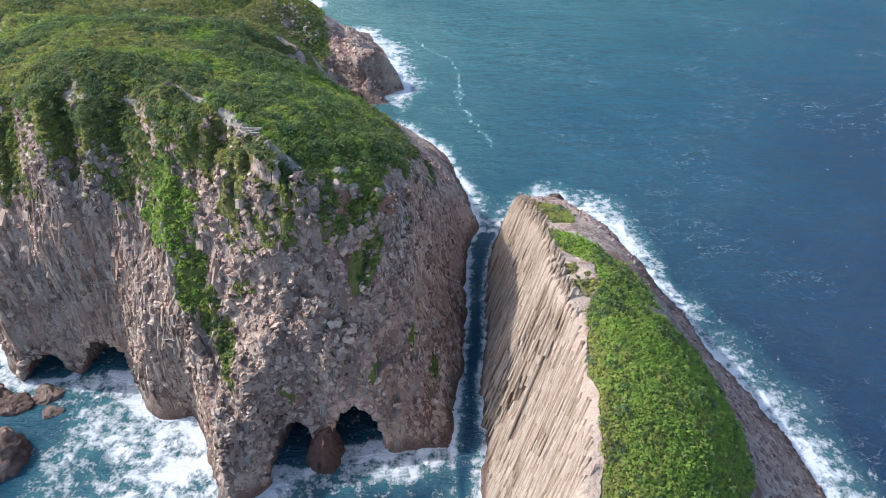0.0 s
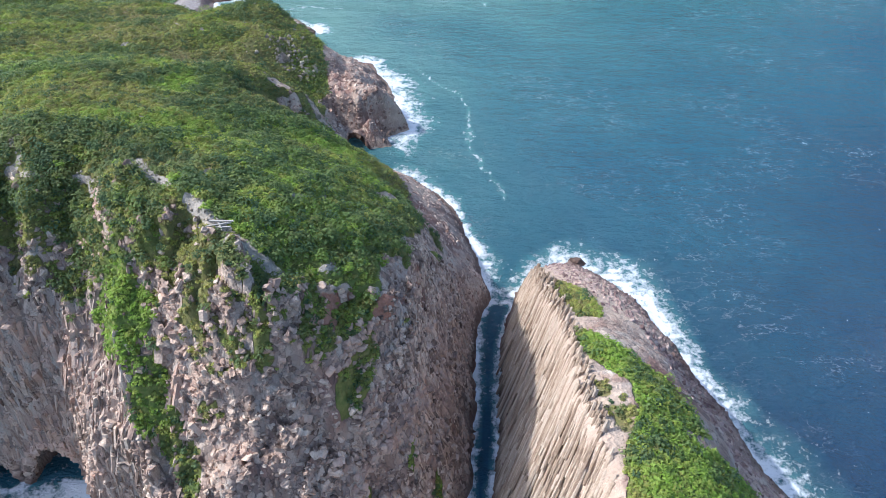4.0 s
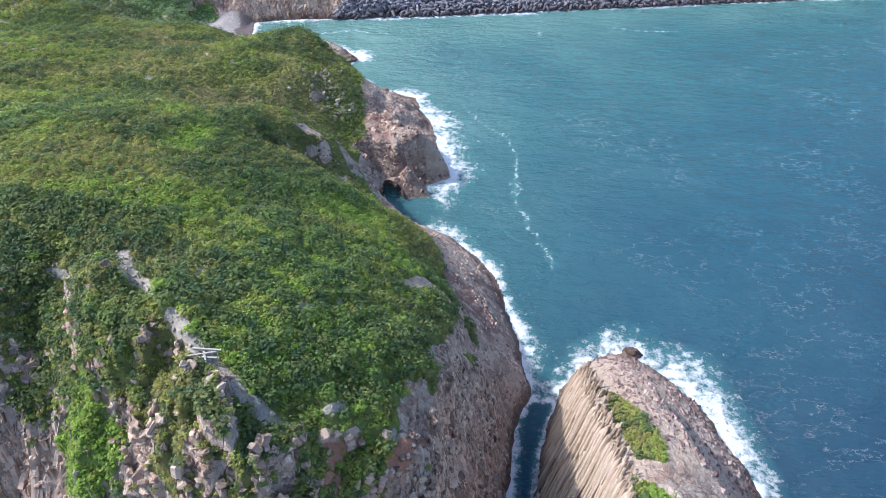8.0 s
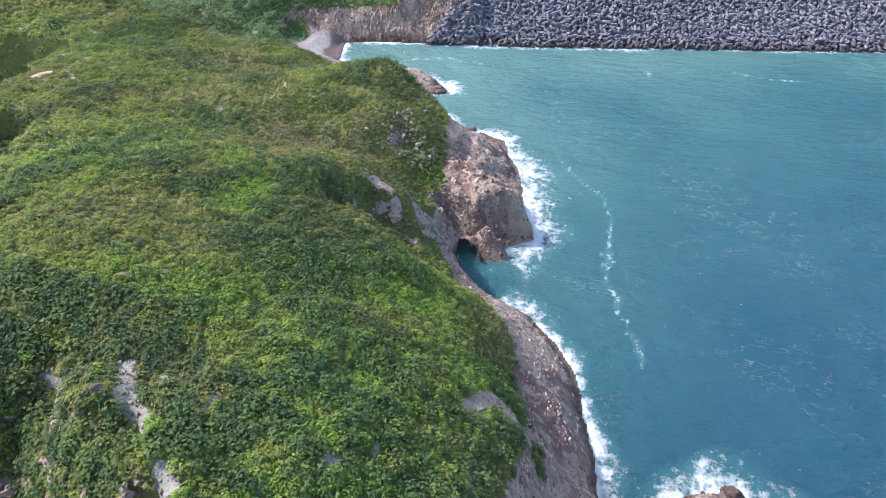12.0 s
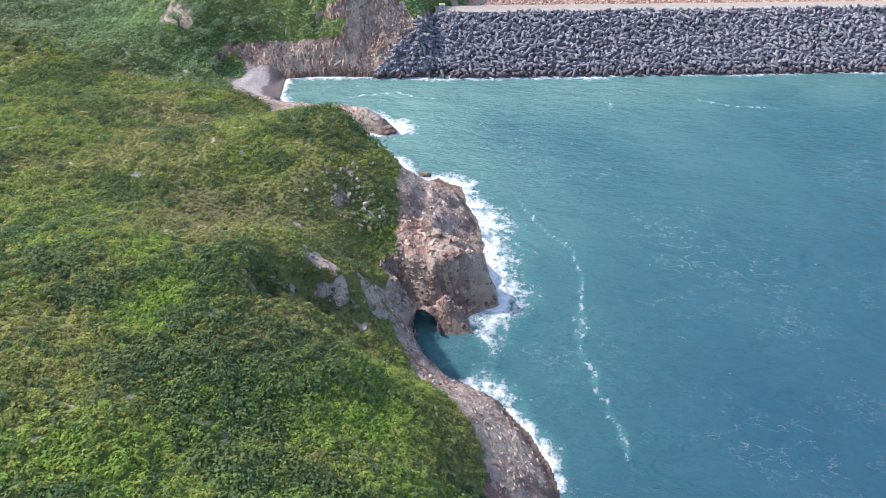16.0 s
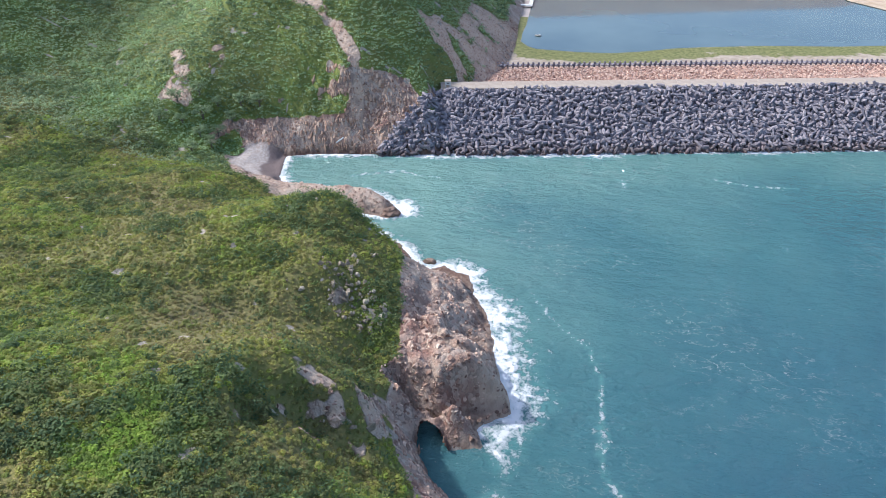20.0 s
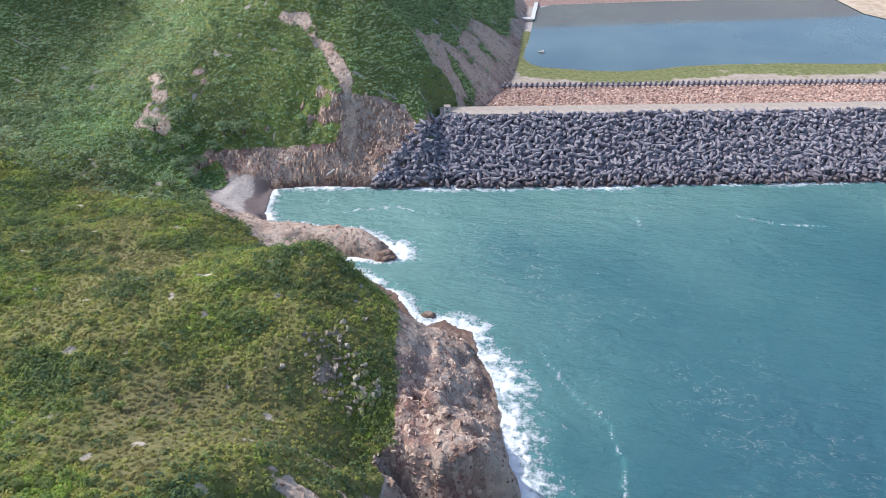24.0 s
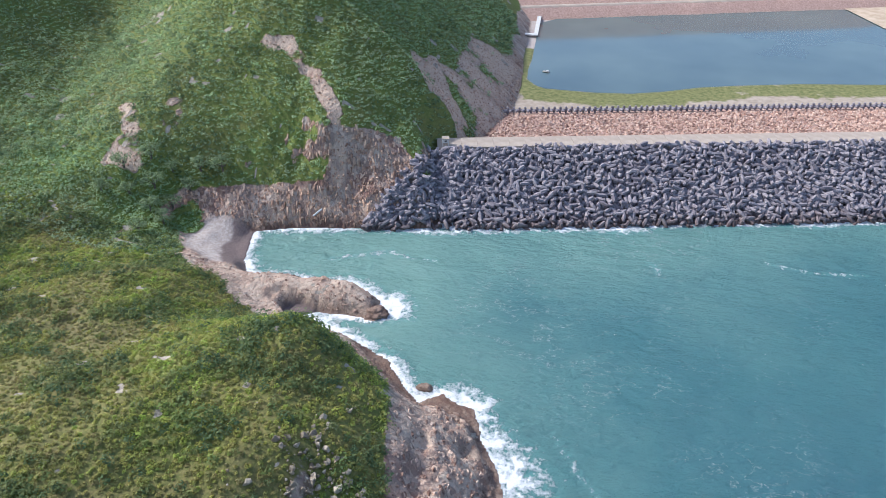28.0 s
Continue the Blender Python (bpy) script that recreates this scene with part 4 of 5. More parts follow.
# roofs of the sea caves
for cave in CAVES:
    w, depth, tall = cave[4] + 1.2, cave[5] + 2.5, cave[6]
    us, vs = np.arange(-w, w + 0.1, 0.5), np.arange(-3, depth, 0.5)
    uu, vv = np.meshgrid(us, vs)
    nn = math.hypot(cave[2], cave[3])
    cx, cy = cave[2] / nn, cave[3] / nn
    X, Y = cave[0] + uu * cy + vv * cx, cave[1] - uu * cx + vv * cy
    top = land(X, Y, uncut=True)[0]
    vault = tall * np.sqrt(np.clip(1 - (uu / (cave[4] + 0.3)) ** 2, 0.0, 1)) * np.clip(1.15 - 0.5 * np.maximum(vv, 0) / depth, 0.1, 1.15) + 0.5 * fbm(X, Y, 3, 121)
    solid = top > vault + 0.2
    low = vault
    top = np.where(solid, top, vault + 0.15)
    ny, nx = X.shape
    i = np.arange(ny * nx).reshape(ny, nx)
    quads = np.stack([i[:-1, :-1], i[:-1, 1:], i[1:, 1:], i[1:, :-1]], -1).reshape(-1, 4)
    quads = quads[solid.reshape(-1)[quads].any(1)]
    co = np.concatenate([np.stack([X, Y, top + 0.03], -1).reshape(-1, 3), np.stack([X, Y, low], -1).reshape(-1, 3)])
    zero = np.zeros(len(co))
    half = np.zeros(X.size)
    over = np.concatenate([face_plants(X, top)[0].ravel() * cliff_face(X, Y).ravel(), half])
    tone = np.concatenate([face_plants(X, top)[1].ravel(), half])
    roof = mesh_from("cave_roof", co, np.concatenate([quads, quads[:, ::-1] + ny * nx]), LAND, dict(veg=over, lush=tone, bare=zero, sand=zero, red=zero + 0.2, pale=zero))
    tagged(roof, "brown rock vault of a wave-cut sea cave", "sea cave", kind="structure")

# rock blocks and columns of the cliffs
px, py, r = jittered(-112, 14, 70, 150, 0.9, 21)
def uncut(x, y):
    return land(x, y, uncut=True)


def in_mouth(x, y, h):
    """Whether a place lies in the open mouth of a cave."""
    hit = np.zeros(len(x), bool)
    for cave in CAVES:
        u, v = cave_place(cave, x, y)
        hit |= (np.abs(u) < cave[4] + 0.4) & (v > -4) & (v < cave[5]) & (h < cave[6] * np.sqrt(np.clip(1 - (u / (cave[4] + 0.4)) ** 2, 0, 1)) + 0.6)
    return hit


h, nrm = lie(uncut, px, py)
d = inside(px, py, MAINLAND)
steep = np.hypot(nrm[:, 0], nrm[:, 1]) / nrm[:, 2]
cover = masks(px, py, h, d, steep)
ok = (h > 0.3) & (d > 0.2) & (steep > 0.7) & (r.random(len(px)) > cover[0] * 0.93) & ((cliff_face(px, py) > 0.4) | (cover[0] < 0.3))
px, py, h, nrm, steep = px[ok], py[ok], h[ok], nrm[ok], steep[ok]
# steep ground needs more pieces to each square metre of plan
more = np.concatenate([np.repeat(np.arange(len(px)), np.clip(np.round(steep * 1.3), 1, 6).astype(int))])
px, py = px[more] + r.uniform(-0.5, 0.5, len(more)), py[more] + r.uniform(-0.5, 0.5, len(more))
h, nrm = lie(uncut, px, py)
ok = ~in_mouth(px, py, h) & (h > 0.2) & (inside(px, py, RED) < 0.9)
px, py, h, nrm = px[ok], py[ok], h[ok], nrm[ok]
upright = (0.55 + 0.45 * smooth(-42, -52, px)[:, None]) * smooth(54, 40, h)[:, None] * smooth(140, 128, py)[:, None]
ribbed = (r.random(len(px)) < np.maximum((0.10 + 0.62 * smooth(-38, -50, px)) * upright[:, 0], 0.7 * smooth(-12, -6, px)))[:, None]
rise = np.array([0, 0, 1.0]) - nrm * nrm[:, 2:]
axis = np.where(ribbed, rise + 0.10 * nrm + r.normal(0, 0.10, nrm.shape), nrm + np.array([-0.1, 0, 0.3]) + r.normal(0, 0.32, nrm.shape))
rad = (0.26 + 0.6 * r.uniform(0, 1, len(px)) ** 1.8 * (0.5 + 1.0 * vnoise(px / 5, h / 5, 5))) * np.where(ribbed[:, 0], 0.72, 1.0)
long = rad * np.where(ribbed[:, 0], r.uniform(1.5, 3.5 + 3 * smooth(-40, -54, px), len(px)), r.uniform(0.6, 1.7, len(px))) * np.where(h < 12, 0.75, 1.0)
centre = np.stack([px, py, h], -1) - nrm * (0.25 * rad)[:, None]
rocks("cliff_blocks", "rock_block", centre, axis, rad, -long * 0.9, long * 0.62, BLOCK, "jumbled pinkish grey rock columns and angular blocks", ground, (-24, 95), 290)

# broken rock along the lips of the cave mouths
lip_centre, lip_rad = [], []
for cave in CAVES[:4]:
    nn = math.hypot(cave[2], cave[3])
    cx, cy = cave[2] / nn, cave[3] / nn
    for k in range(int(cave[4] * 30)):
        a = r.uniform(0.05, 3.09)
        u, z0 = math.cos(a) * (cave[4] + 0.3), math.sin(a) * cave[6] * 1.12
        vs = np.arange(-6, cave[5], 0.25)
        qx, qy = cave[0] + u * cy + vs * cx, cave[1] - u * cx + vs * cy
        open_air = uncut(qx, qy)[0] < z0
        v0 = int(np.argmin(open_air)) if open_air[0] else 0
        size = r.uniform(0.45, 1.15)
        lip_centre.append((qx[v0], qy[v0] + r.uniform(0.0, 0.9), z0 + r.uniform(0.2, 1.1)))
        lip_rad.append(size)
lip_centre, lip_rad = np.array(lip_centre), np.array(lip_rad)
stuff("lip_blocks", prisms(lip_centre, r.normal(0, 0.5, lip_centre.shape) + np.array([0, -0.6, 0.5]), lip_rad, -lip_rad, lip_rad * 0.8, squash=r.uniform(0.5, 1, len(lip_rad))), BLOCK,
      "broken brown rock round the mouths of the sea caves", "rock", parent=ground)

# coastal blocks along the east shore and the headland rock
px, py, r = jittered(-128, 14, 150, 354, 0.95, 23)
h, nrm = lie(land, px, py)
d = inside(px, py, MAINLAND)
steep = np.hypot(nrm[:, 0], nrm[:, 1]) / nrm[:, 2]
cover = masks(px, py, h, d, steep)[0]
ok = (h > 0.2) & (d > -0.5) & (cover < 0.42) & (r.random(len(px)) > 0.25) & (masks(px, py, h, d, steep)[2] < 0.3) & ((px > -84) | (py > 318))
px, py, steep = px[ok], py[ok], steep[ok]
more = np.repeat(np.arange(len(px)), np.clip(np.round(steep * 1.2), 1, 5).astype(int))
px, py = px[more] + r.uniform(-0.5, 0.5, len(more)), py[more] + r.uniform(-0.5, 0.5, len(more))
h, nrm = lie(land, px, py)
ok = (h > 0.2) & ~((np.hypot(px + 33.5, py - 236) < 5) & (h < 5))
px, py, h, nrm = px[ok], py[ok], h[ok], nrm[ok]
rad = r.uniform(0.22, 0.85, len(px)) ** 1.4 * (0.55 + 0.8 * vnoise(px / 7, py / 7, 7))
axis = nrm + np.array([-0.25, -0.15, 0.05]) + r.normal(0, 0.10, nrm.shape)
centre = np.stack([px, py, h], -1) - nrm * (0.60 * rad)[:, None]
COASTAL = make_stone_material("shore_rock", (0.15, 0.085, 0.065), (0.43, 0.29, 0.22), (0.68, 0.52, 0.40), vary=0.48)
rocks("shore_blocks", "shore_slab", centre, axis, rad, -rad, rad * 0.72, COASTAL, "pale pinkish shore rock in cracked slabs", ground, (-26, 250), 290)

# the bluff over the beach and the landslip
px, py, r = jittered(-185, -36, 370, 560, 1.05, 25)
h, nrm = lie(land, px, py)
d = inside(px, py, MAINLAND)
steep = np.hypot(nrm[:, 0], nrm[:, 1]) / nrm[:, 2]
cover, _, sandy = masks(px, py, h, d, steep)
ok = (h > 0.2) & (d > 0) & (cover < 0.4) & (sandy < 0.3) & (-inside(px, py, BASIN) > -0.5) & (r.random(len(px)) > 0.15)
px, py, h, nrm = px[ok], py[ok], h[ok], nrm[ok]
steep = np.hypot(nrm[:, 0], nrm[:, 1]) / nrm[:, 2]
more = np.repeat(np.arange(len(px)), np.clip(np.round(steep * 1.3), 1, 4).astype(int))
px, py = px[more] + r.uniform(-0.5, 0.5, len(more)), py[more] + r.uniform(-0.5, 0.5, len(more))
h, nrm = lie(land, px, py)
loose = rock_ground(px, py) > 0.3
rad = r.uniform(0.2, 0.7, len(px)) * np.where(loose, 0.75, 1.0)
rise = np.array([0, 0, 1.0]) - nrm * nrm[:, 2:]
standing = ~loose & (r.random(len(px)) < 0.7)
long = rad * np.where(standing, r.uniform(1.0, 2.4, len(px)), 0.9)
axis = np.where(standing[:, None], rise + 0.12 * nrm + r.normal(0, 0.14, nrm.shape), nrm + r.normal(0, 0.4, nrm.shape))
centre = np.stack([px, py, h], -1) - nrm * (0.35 * rad)[:, None]
BROWN = make_stone_material("bluff_rock", (0.18, 0.105, 0.075), (0.44, 0.28, 0.195), (0.66, 0.48, 0.35), vary=0.44)
WET = make_stone_material("wet_cave_rock", (0.055, 0.03, 0.024), (0.13, 0.072, 0.056), (0.20, 0.12, 0.095), rough=0.55)
rocks("bluff_blocks", "bluff_block", centre, axis, rad, -long, long * 0.8, BROWN, "brown jointed rock bluff over the beach", ground, (-95, 386), 200)

# pale boulders on the hill
px, py, r = jittered(-78, -40, 214, 290, 0.7, 27)
h, nrm = lie(land, px, py)
field = smooth(-2, 7, inside(px, py, [(-72, 258), (-66, 270), (-54, 285), (-44, 266), (-50, 244), (-66, 248)]))
table = rock_ground(px, py) * (py < 236)
ok = (r.random(len(px)) < np.maximum(field * 0.4 * smooth(0.35, 0.8, vnoise(px / 5, py / 5, 3)), table * 0.12)) & (h > 3)
px, py, h, nrm, table = px[ok], py[ok], h[ok], nrm[ok], table[ok]
rad = (0.12 + 0.55 * r.uniform(0, 1, len(px)) ** 2.2) * (1 + 0.9 * (table > 0.3))
centre = np.stack([px, py, h + 0.42 * (table < 0.3) - 0.6 * rad * (table > 0.3)], -1)
axis = nrm + r.normal(0, 0.3, nrm.shape)
big = np.argsort(-rad)[:70]
for k in big:
    ob = place_piece("boulder", k, centre[k], axis[k], rad[k] * 1.15, rad[k], PALE)
    tagged(ob, "pale weathered boulder lying among the hillside scrub", "boulder", "boulders on the hillside")
rest = np.ones(len(rad), bool)
rest[big] = False
stuff("hill_boulders", prisms(centre[rest], axis[rest], rad[rest], -rad[rest], rad[rest] * 0.8), PALE, "small pale weathered stones among the scrub", "boulder")

# loose pale stones on the cliff path
px, py, r = jittered(-88, -16, 108, 146, 0.6, 28)
worn = np.min([along(px, py, line) for line in PATHS[:6]], axis=0)
ok = (worn < 1.3) & (r.random(len(px)) < 0.5)
px, py = px[ok], py[ok]
h, nrm = lie(land, px, py)
rad = 0.1 + 0.3 * r.uniform(0, 1, len(px)) ** 2
stuff("path_stones", prisms(np.stack([px, py, h], -1), nrm + r.normal(0, 0.3, nrm.shape), rad, -rad, rad * 0.6, squash=r.uniform(0.5, 1, len(px))), PALE, "loose pale stones on the worn cliff path", "stones")

# slanting columns of the stack's bare face
COLUMN_AXIS = Vector((-0.385, -0.52, -0.80)).normalized()


def unit_column(seed):
    r = np.random.default_rng(seed)
    bm = bmesh.new()
    rings = []
    for at, grow in ((0, 0.8), (0.03, 1), (0.34, 1), (0.36, 0.93), (0.68, 1.02), (0.97, 0.98), (1, 0.75)):
        ring = []
        for k in range(6):
            a = k * math.pi / 3 + 0.15 * math.sin(seed + k * 2)
            ring.append(bm.verts.new((math.cos(a) * grow * r.uniform(0.9, 1.1), math.sin(a) * grow * r.uniform(0.9, 1.1), -at)))
        rings.append(ring)
    for lo, hi in zip(rings, rings[1:]):
        for k in range(6):
            bm.faces.new((lo[k], hi[k], hi[(k + 1) % 6], lo[(k + 1) % 6]))
    bm.faces.new(rings[0])
    bm.faces.new(rings[-1][::-1])
    me = bpy.data.meshes.new("column")
    bm.to_mesh(me)
    me.materials.append(TAN)
    return me


columns = [unit_column(s) for s in range(5)]
lean = COLUMN_AXIS.to_track_quat("-Z", "Y").to_matrix().to_4x4()
r = random.Random(5)
made = 0
for row, (share, step) in enumerate(((0.89, 0.78), (0.66, 0.95))):
    y = 66.0
    while y < 184 and made < 290:
        y += step * r.uniform(0.8, 1.3)
        west = np.interp(y, [50, 76, 89, 103, 117, 130, 146, 163, 176], [6, 8, 10, 9, 11, 12, 13, 17, 30])
        crest = np.interp(y, [40, 67, 80, 102, 128, 152, 164, 177], [24, 33, 34.5, 34, 26, 14, 8, 1])
        z = crest * share + r.uniform(-1.8, 0.2)
        if z < 2.5:
            continue
        x = west + z / face_slope(y) - 0.05
        rad = r.uniform(0.22, 0.4)
        tall = min(z / 0.80, r.uniform(9, 24) if row == 0 else r.uniform(8, 16))
        column = new("column", r.choice(columns))
        column.matrix_world = Matrix.Translation((x + rad * r.uniform(0.9, 1.3), y, z - 0.4)) @ lean @ Matrix.Rotation(r.gauss(0, 0.035), 4, "X") @ Matrix.Rotation(r.gauss(0, 0.012), 4, "Y") @ Matrix.Rotation(r.uniform(0, 6), 4, "Z") @ Matrix.Diagonal((rad, rad, tall, 1))
        column.parent = sea_stack
        made += 1

# the rest of the slanting columns, closely set over the whole face
r = np.random.default_rng(61)
cy = r.uniform(58, 178, 2300)
cx = np.interp(cy, [50, 76, 89, 103, 117, 130, 146, 163, 176], [6, 8, 10, 9, 11, 12, 13, 17, 30]) + r.uniform(0.8, 16, len(cy))
cz = stack_height(cx, cy)[0]
ok = (cx < np.interp(cy, [60, 80, 102, 128, 150, 165], [24.5, 24.6, 24.2, 24, 23, 22])) & (cz > 3)
cx, cy, cz = cx[ok], cy[ok], cz[ok]
rad = r.uniform(0.16, 0.36, len(cx))
side = np.array([-0.9, 0, 0.38])
centre = np.stack([cx, cy, cz], -1) - side * (0.25 * rad)[:, None]
lean_axis = -np.array(COLUMN_AXIS) + r.normal(0, 0.02, (len(cx), 3))
tall = np.minimum(r.uniform(3, 9, len(cx)), cz / 0.8)
stuff("column_face", prisms(centre, lean_axis, rad, -tall, tall * 0.25, taper=0.9, jitter=0.15), TAN, "pale slanting rock columns packed side by side", "rock", parent=sea_stack)

# ledge pavement of the stack and its broken rim
px, py, r = jittered(6, 82, 60, 178, 1.05, 29)
h, nrm = lie(stack_height, px, py)
d = inside(px, py, STACK)
east = px > np.interp(py, [60, 100, 140, 176], [34, 33, 30, 26])
flank = (py > 108) & (px > 25) & (stack_plants(px, py)[0] < 0.25) & (h < 27)
ok = (h > 0.1) & (((h < 0.66 * d + 3) & (h < 15) & (east | (h < 4))) | flank) & (d > -0.4) & (r.random(len(px)) > 0.12)
px, py, h, nrm = px[ok], py[ok], h[ok], nrm[ok]
rad = r.uniform(0.4, 0.95, len(px))
centre = np.stack([px, py, h], -1) - nrm * (0.8 * rad)[:, None]
rocks("ledge_blocks", "column_top", centre, np.array([0.0, 0.15, 1.0]) + r.normal(0, 0.12, nrm.shape), rad, -rad, rad * 0.95, PURPLE,
      "purplish grey column tops of the wave-washed ledge", sea_stack, (50, 130), 290)

# ---- plants ----


def scrub(name, f, box, step, size, seed, label, leaves=13, cover_of=None, lush_of=None, leaf=0.5, material=None, dark=0.3, bush=1.5, heath=0.92):
    px, py, r = jittered(*box, step, seed)
    h, nrm = lie(f, px, py)
    steep = np.hypot(nrm[:, 0], nrm[:, 1]) / nrm[:, 2]
    cover = cover_of(px, py, h, steep)
    lush = lush_of(px, py, h)
    # tall dark thickets and low dry heath in patches
    patch = fbm(px, py, 16, seed + 1, 3)
    keep = np.where(steep > 1.3, 0.85, 1.0)
    ok = (h > 2) & (r.random(len(px)) < smooth(0.3, 0.75, cover) * (0.9 + 0.1 * smooth(0.15, 0.45, lush)) * keep)
    px, py, h, nrm, lush, patch, steep = px[ok], py[ok], h[ok], nrm[ok], lush[ok], patch[ok], steep[ok]
    thick = (r.random(len(px)) < (dark + 0.25 * smooth(45, 15, np.hypot(px + 100, py - 235))) * (0.25 + 1.7 * smooth(-0.1, 0.3, patch)) * smooth(0.08, 0.3, lush) * smooth(0.95, 0.6, lush))
    deep = np.where(thick, r.uniform(0.5, 1.0, len(px)), 0.4 * r.uniform(0, 1, len(px)) ** 2)
    rad = size * r.uniform(0.55, 1.1, len(px)) * (0.68 + 0.32 * smooth(0.2, 0.6, lush)) * np.where(thick, bush, heath) * np.where(steep > 1.3, 0.8, 1.0)
    rad = rad * np.where(r.random(len(px)) < 0.16, 1.5, 1.0)
    co, quads, tone = leaf_clumps(np.stack([px, py, h + rad * 0.22], -1), rad, lush + r.normal(0, 0.15, len(px)), leaves, leaf=leaf, flat=0.72)
    return stuff(name, (co, quads), material or LEAF, label, "shrubs", lush=tone, deep=deep.repeat(leaves * 3))


def main_cover(x, y, h, steep):
    v, b, s = masks(x, y, h, inside(x, y, MAINLAND), steep)
    return v * (1 - smooth(0.05, 0.3, b)) * (inside(x, y, BASIN) < 0)


def face_cover(x, y, h, steep):
    return main_cover(x, y, h, steep) * (cliff_face(x, y) > 0.4)


def stack_cover(x, y, h, steep):
    return stack_plants(x, y)[0]


scrub("headland_scrub", land, (-112, 2, 98, 215), 1.05, 1.0, 41, "dense green and olive coastal scrub on the headland", 52, main_cover, lushness, leaf=0.19, dark=0.34, bush=1.6, heath=0.86)
scrub("cliff_scrub", land, (-112, 2, 84, 146), 0.62, 0.62, 42, "olive grass and low scrub on the ledges of the cliff", 22, face_cover, lushness, leaf=0.26, dark=0.22)
scrub("headland_scrub", land, (-195, -28, 215, 356), 1.18, 1.05, 43, "olive and green low scrub on the back of the headland", 38, main_cover, lambda x, y, h: lushness(x, y, h) - 0.05, leaf=0.2, dark=0.26, bush=1.75, heath=0.74)
scrub("headland_scrub", land, (-200, -112, 120, 215), 1.7, 1.25, 45, "dense green scrub along the western cliff edge", 26, main_cover, lushness, leaf=0.28)
scrub("headland_scrub", land, (-340, -195, 250, 345), 2.2, 1.8, 46, "green scrub round the western cove", 24, main_cover, lushness, leaf=0.3, dark=0.3)
scrub("hillside_wood", land, (-330, -40, 340, 515), 1.4, 1.15, 47, "dense dark green wood on the steep far hill", 18, main_cover, lushness, leaf=0.26, material=HAZED_WOOD_LEAF, dark=0.2)
scrub("hillside_wood", land, (-110, -38, 515, 620), 2.0, 1.5, 48, "dense green wood on the shoulder of the far hill", 16, main_cover, lushness, leaf=0.3, material=HAZED_WOOD_LEAF, dark=0.2)
scrub("stack_scrub", stack_height, (22, 66, 44, 172), 0.75, 0.75, 49, "bright green low scrub on the crest of the stack", 24, stack_cover,
      lambda x, y, h: stack_plants(x, y)[1], leaf=0.24, dark=0.16)


# single shrubs and trees


def crown_part(name, owner, radius, height, leaves, seed, tone, material, deep=0.4):
    """A crown of leaf sprays in uneven tufts round an open middle."""
    r = np.random.default_rng(seed)
    tufts = max(5, int(leaves / 30))
    v = r.normal(0, 1, (tufts, 3))
    v[:, 2] = np.abs(v[:, 2]) * 0.8
    v /= np.linalg.norm(v, axis=1, keepdims=True)
    at = v * (radius * r.uniform(0.45, 0.85, tufts))[:, None] * np.array([1, 1, 0.75]) + np.array([0, 0, height])
    co, quads, lush = leaf_clumps(at, radius * r.uniform(0.3, 0.5, tufts), np.full(tufts, tone) + r.normal(0, 0.06, tufts), 30, flat=0.85, leaf=0.2)
    ob = mesh_from(name, co, quads, material, dict(lush=lush, deep=np.full(len(lush), deep)), flat=True)
    ob.parent = owner
    return ob


bark = Mat("grey_bark", 0.9, 0.2)
bark.colour(bark.ramp(bark.noise(0.3, 6), [(0.3, (0.08, 0.065, 0.05)), (0.7, (0.19, 0.16, 0.13))]))


def stem_part(name, owner, a, b, r0, r1):
    bm = bmesh.new()
    a, b = Vector(a), Vector(b)
    way = (b - a).normalized()
    e1 = way.orthogonal().normalized()
    e2 = way.cross(e1)
    rings = []
    for t in (0, 0.35, 0.7, 1):
        c0 = a.lerp(b, t) + e1 * 0.08 * (b - a).length * math.sin(t * 3)
        rr0 = r0 + (r1 - r0) * t
        rings.append([bm.verts.new(c0 + (e1 * math.cos(k * 1.0472) + e2 * math.sin(k * 1.0472)) * rr0) for k in range(6)])
    for lo, hi in zip(rings, rings[1:]):
        for k in range(6):
            bm.faces.new((lo[k], lo[(k + 1) % 6], hi[(k + 1) % 6], hi[k]))
    bm.faces.new(rings[-1])
    me = bpy.data.meshes.new(name)
    bm.to_mesh(me)
    bm.free()
    me.materials.append(bark.m)
    ob = new(name, me)
    ob.parent = owner


def plant(name, radius, height, seed, tone, material, label, category, group):
    owner = new(name)
    tagged(owner, label, category, group)
    stem_part("trunk", owner, (0, 0, -0.4), (0.1 * radius, 0, height), 0.09 * radius + 0.03, 0.05 * radius)
    for k in range(4):
        a = k * 1.57 + seed
        stem_part("branch", owner, (0.03, 0, height * 0.55), (math.cos(a) * radius * 0.6, math.sin(a) * radius * 0.6, height + 0.25 * radius), 0.05 * radius, 0.02 * radius)
    crown_part("crown", owner, radius, height, 480 if radius > 2 else 240, seed, tone, material, 0.1 if tone > 0.7 else 0.5)
    return owner


r = random.Random(17)
dark_shrubs = [plant("shrub", 1.35, 0.5, 3 + k, 0.42 + 0.04 * k, LEAF, "dark green rounded shrub on the open hillside", "shrub", "dark shrubs on the hillside") for k in range(3)]
bright_shrubs = [plant("shrub", 1.3, 0.4, 13 + k, 0.85, LEAF, "bright green shrub at the edge of the cliff", "shrub", "shrubs along the cliff edge") for k in range(2)]
trees = [plant("tree", 3.6, 2.6, 23 + k, 0.55, HAZED_WOOD_LEAF, "dark green broad-leaved tree behind the beach", "tree", "trees behind the beach") for k in range(3)]


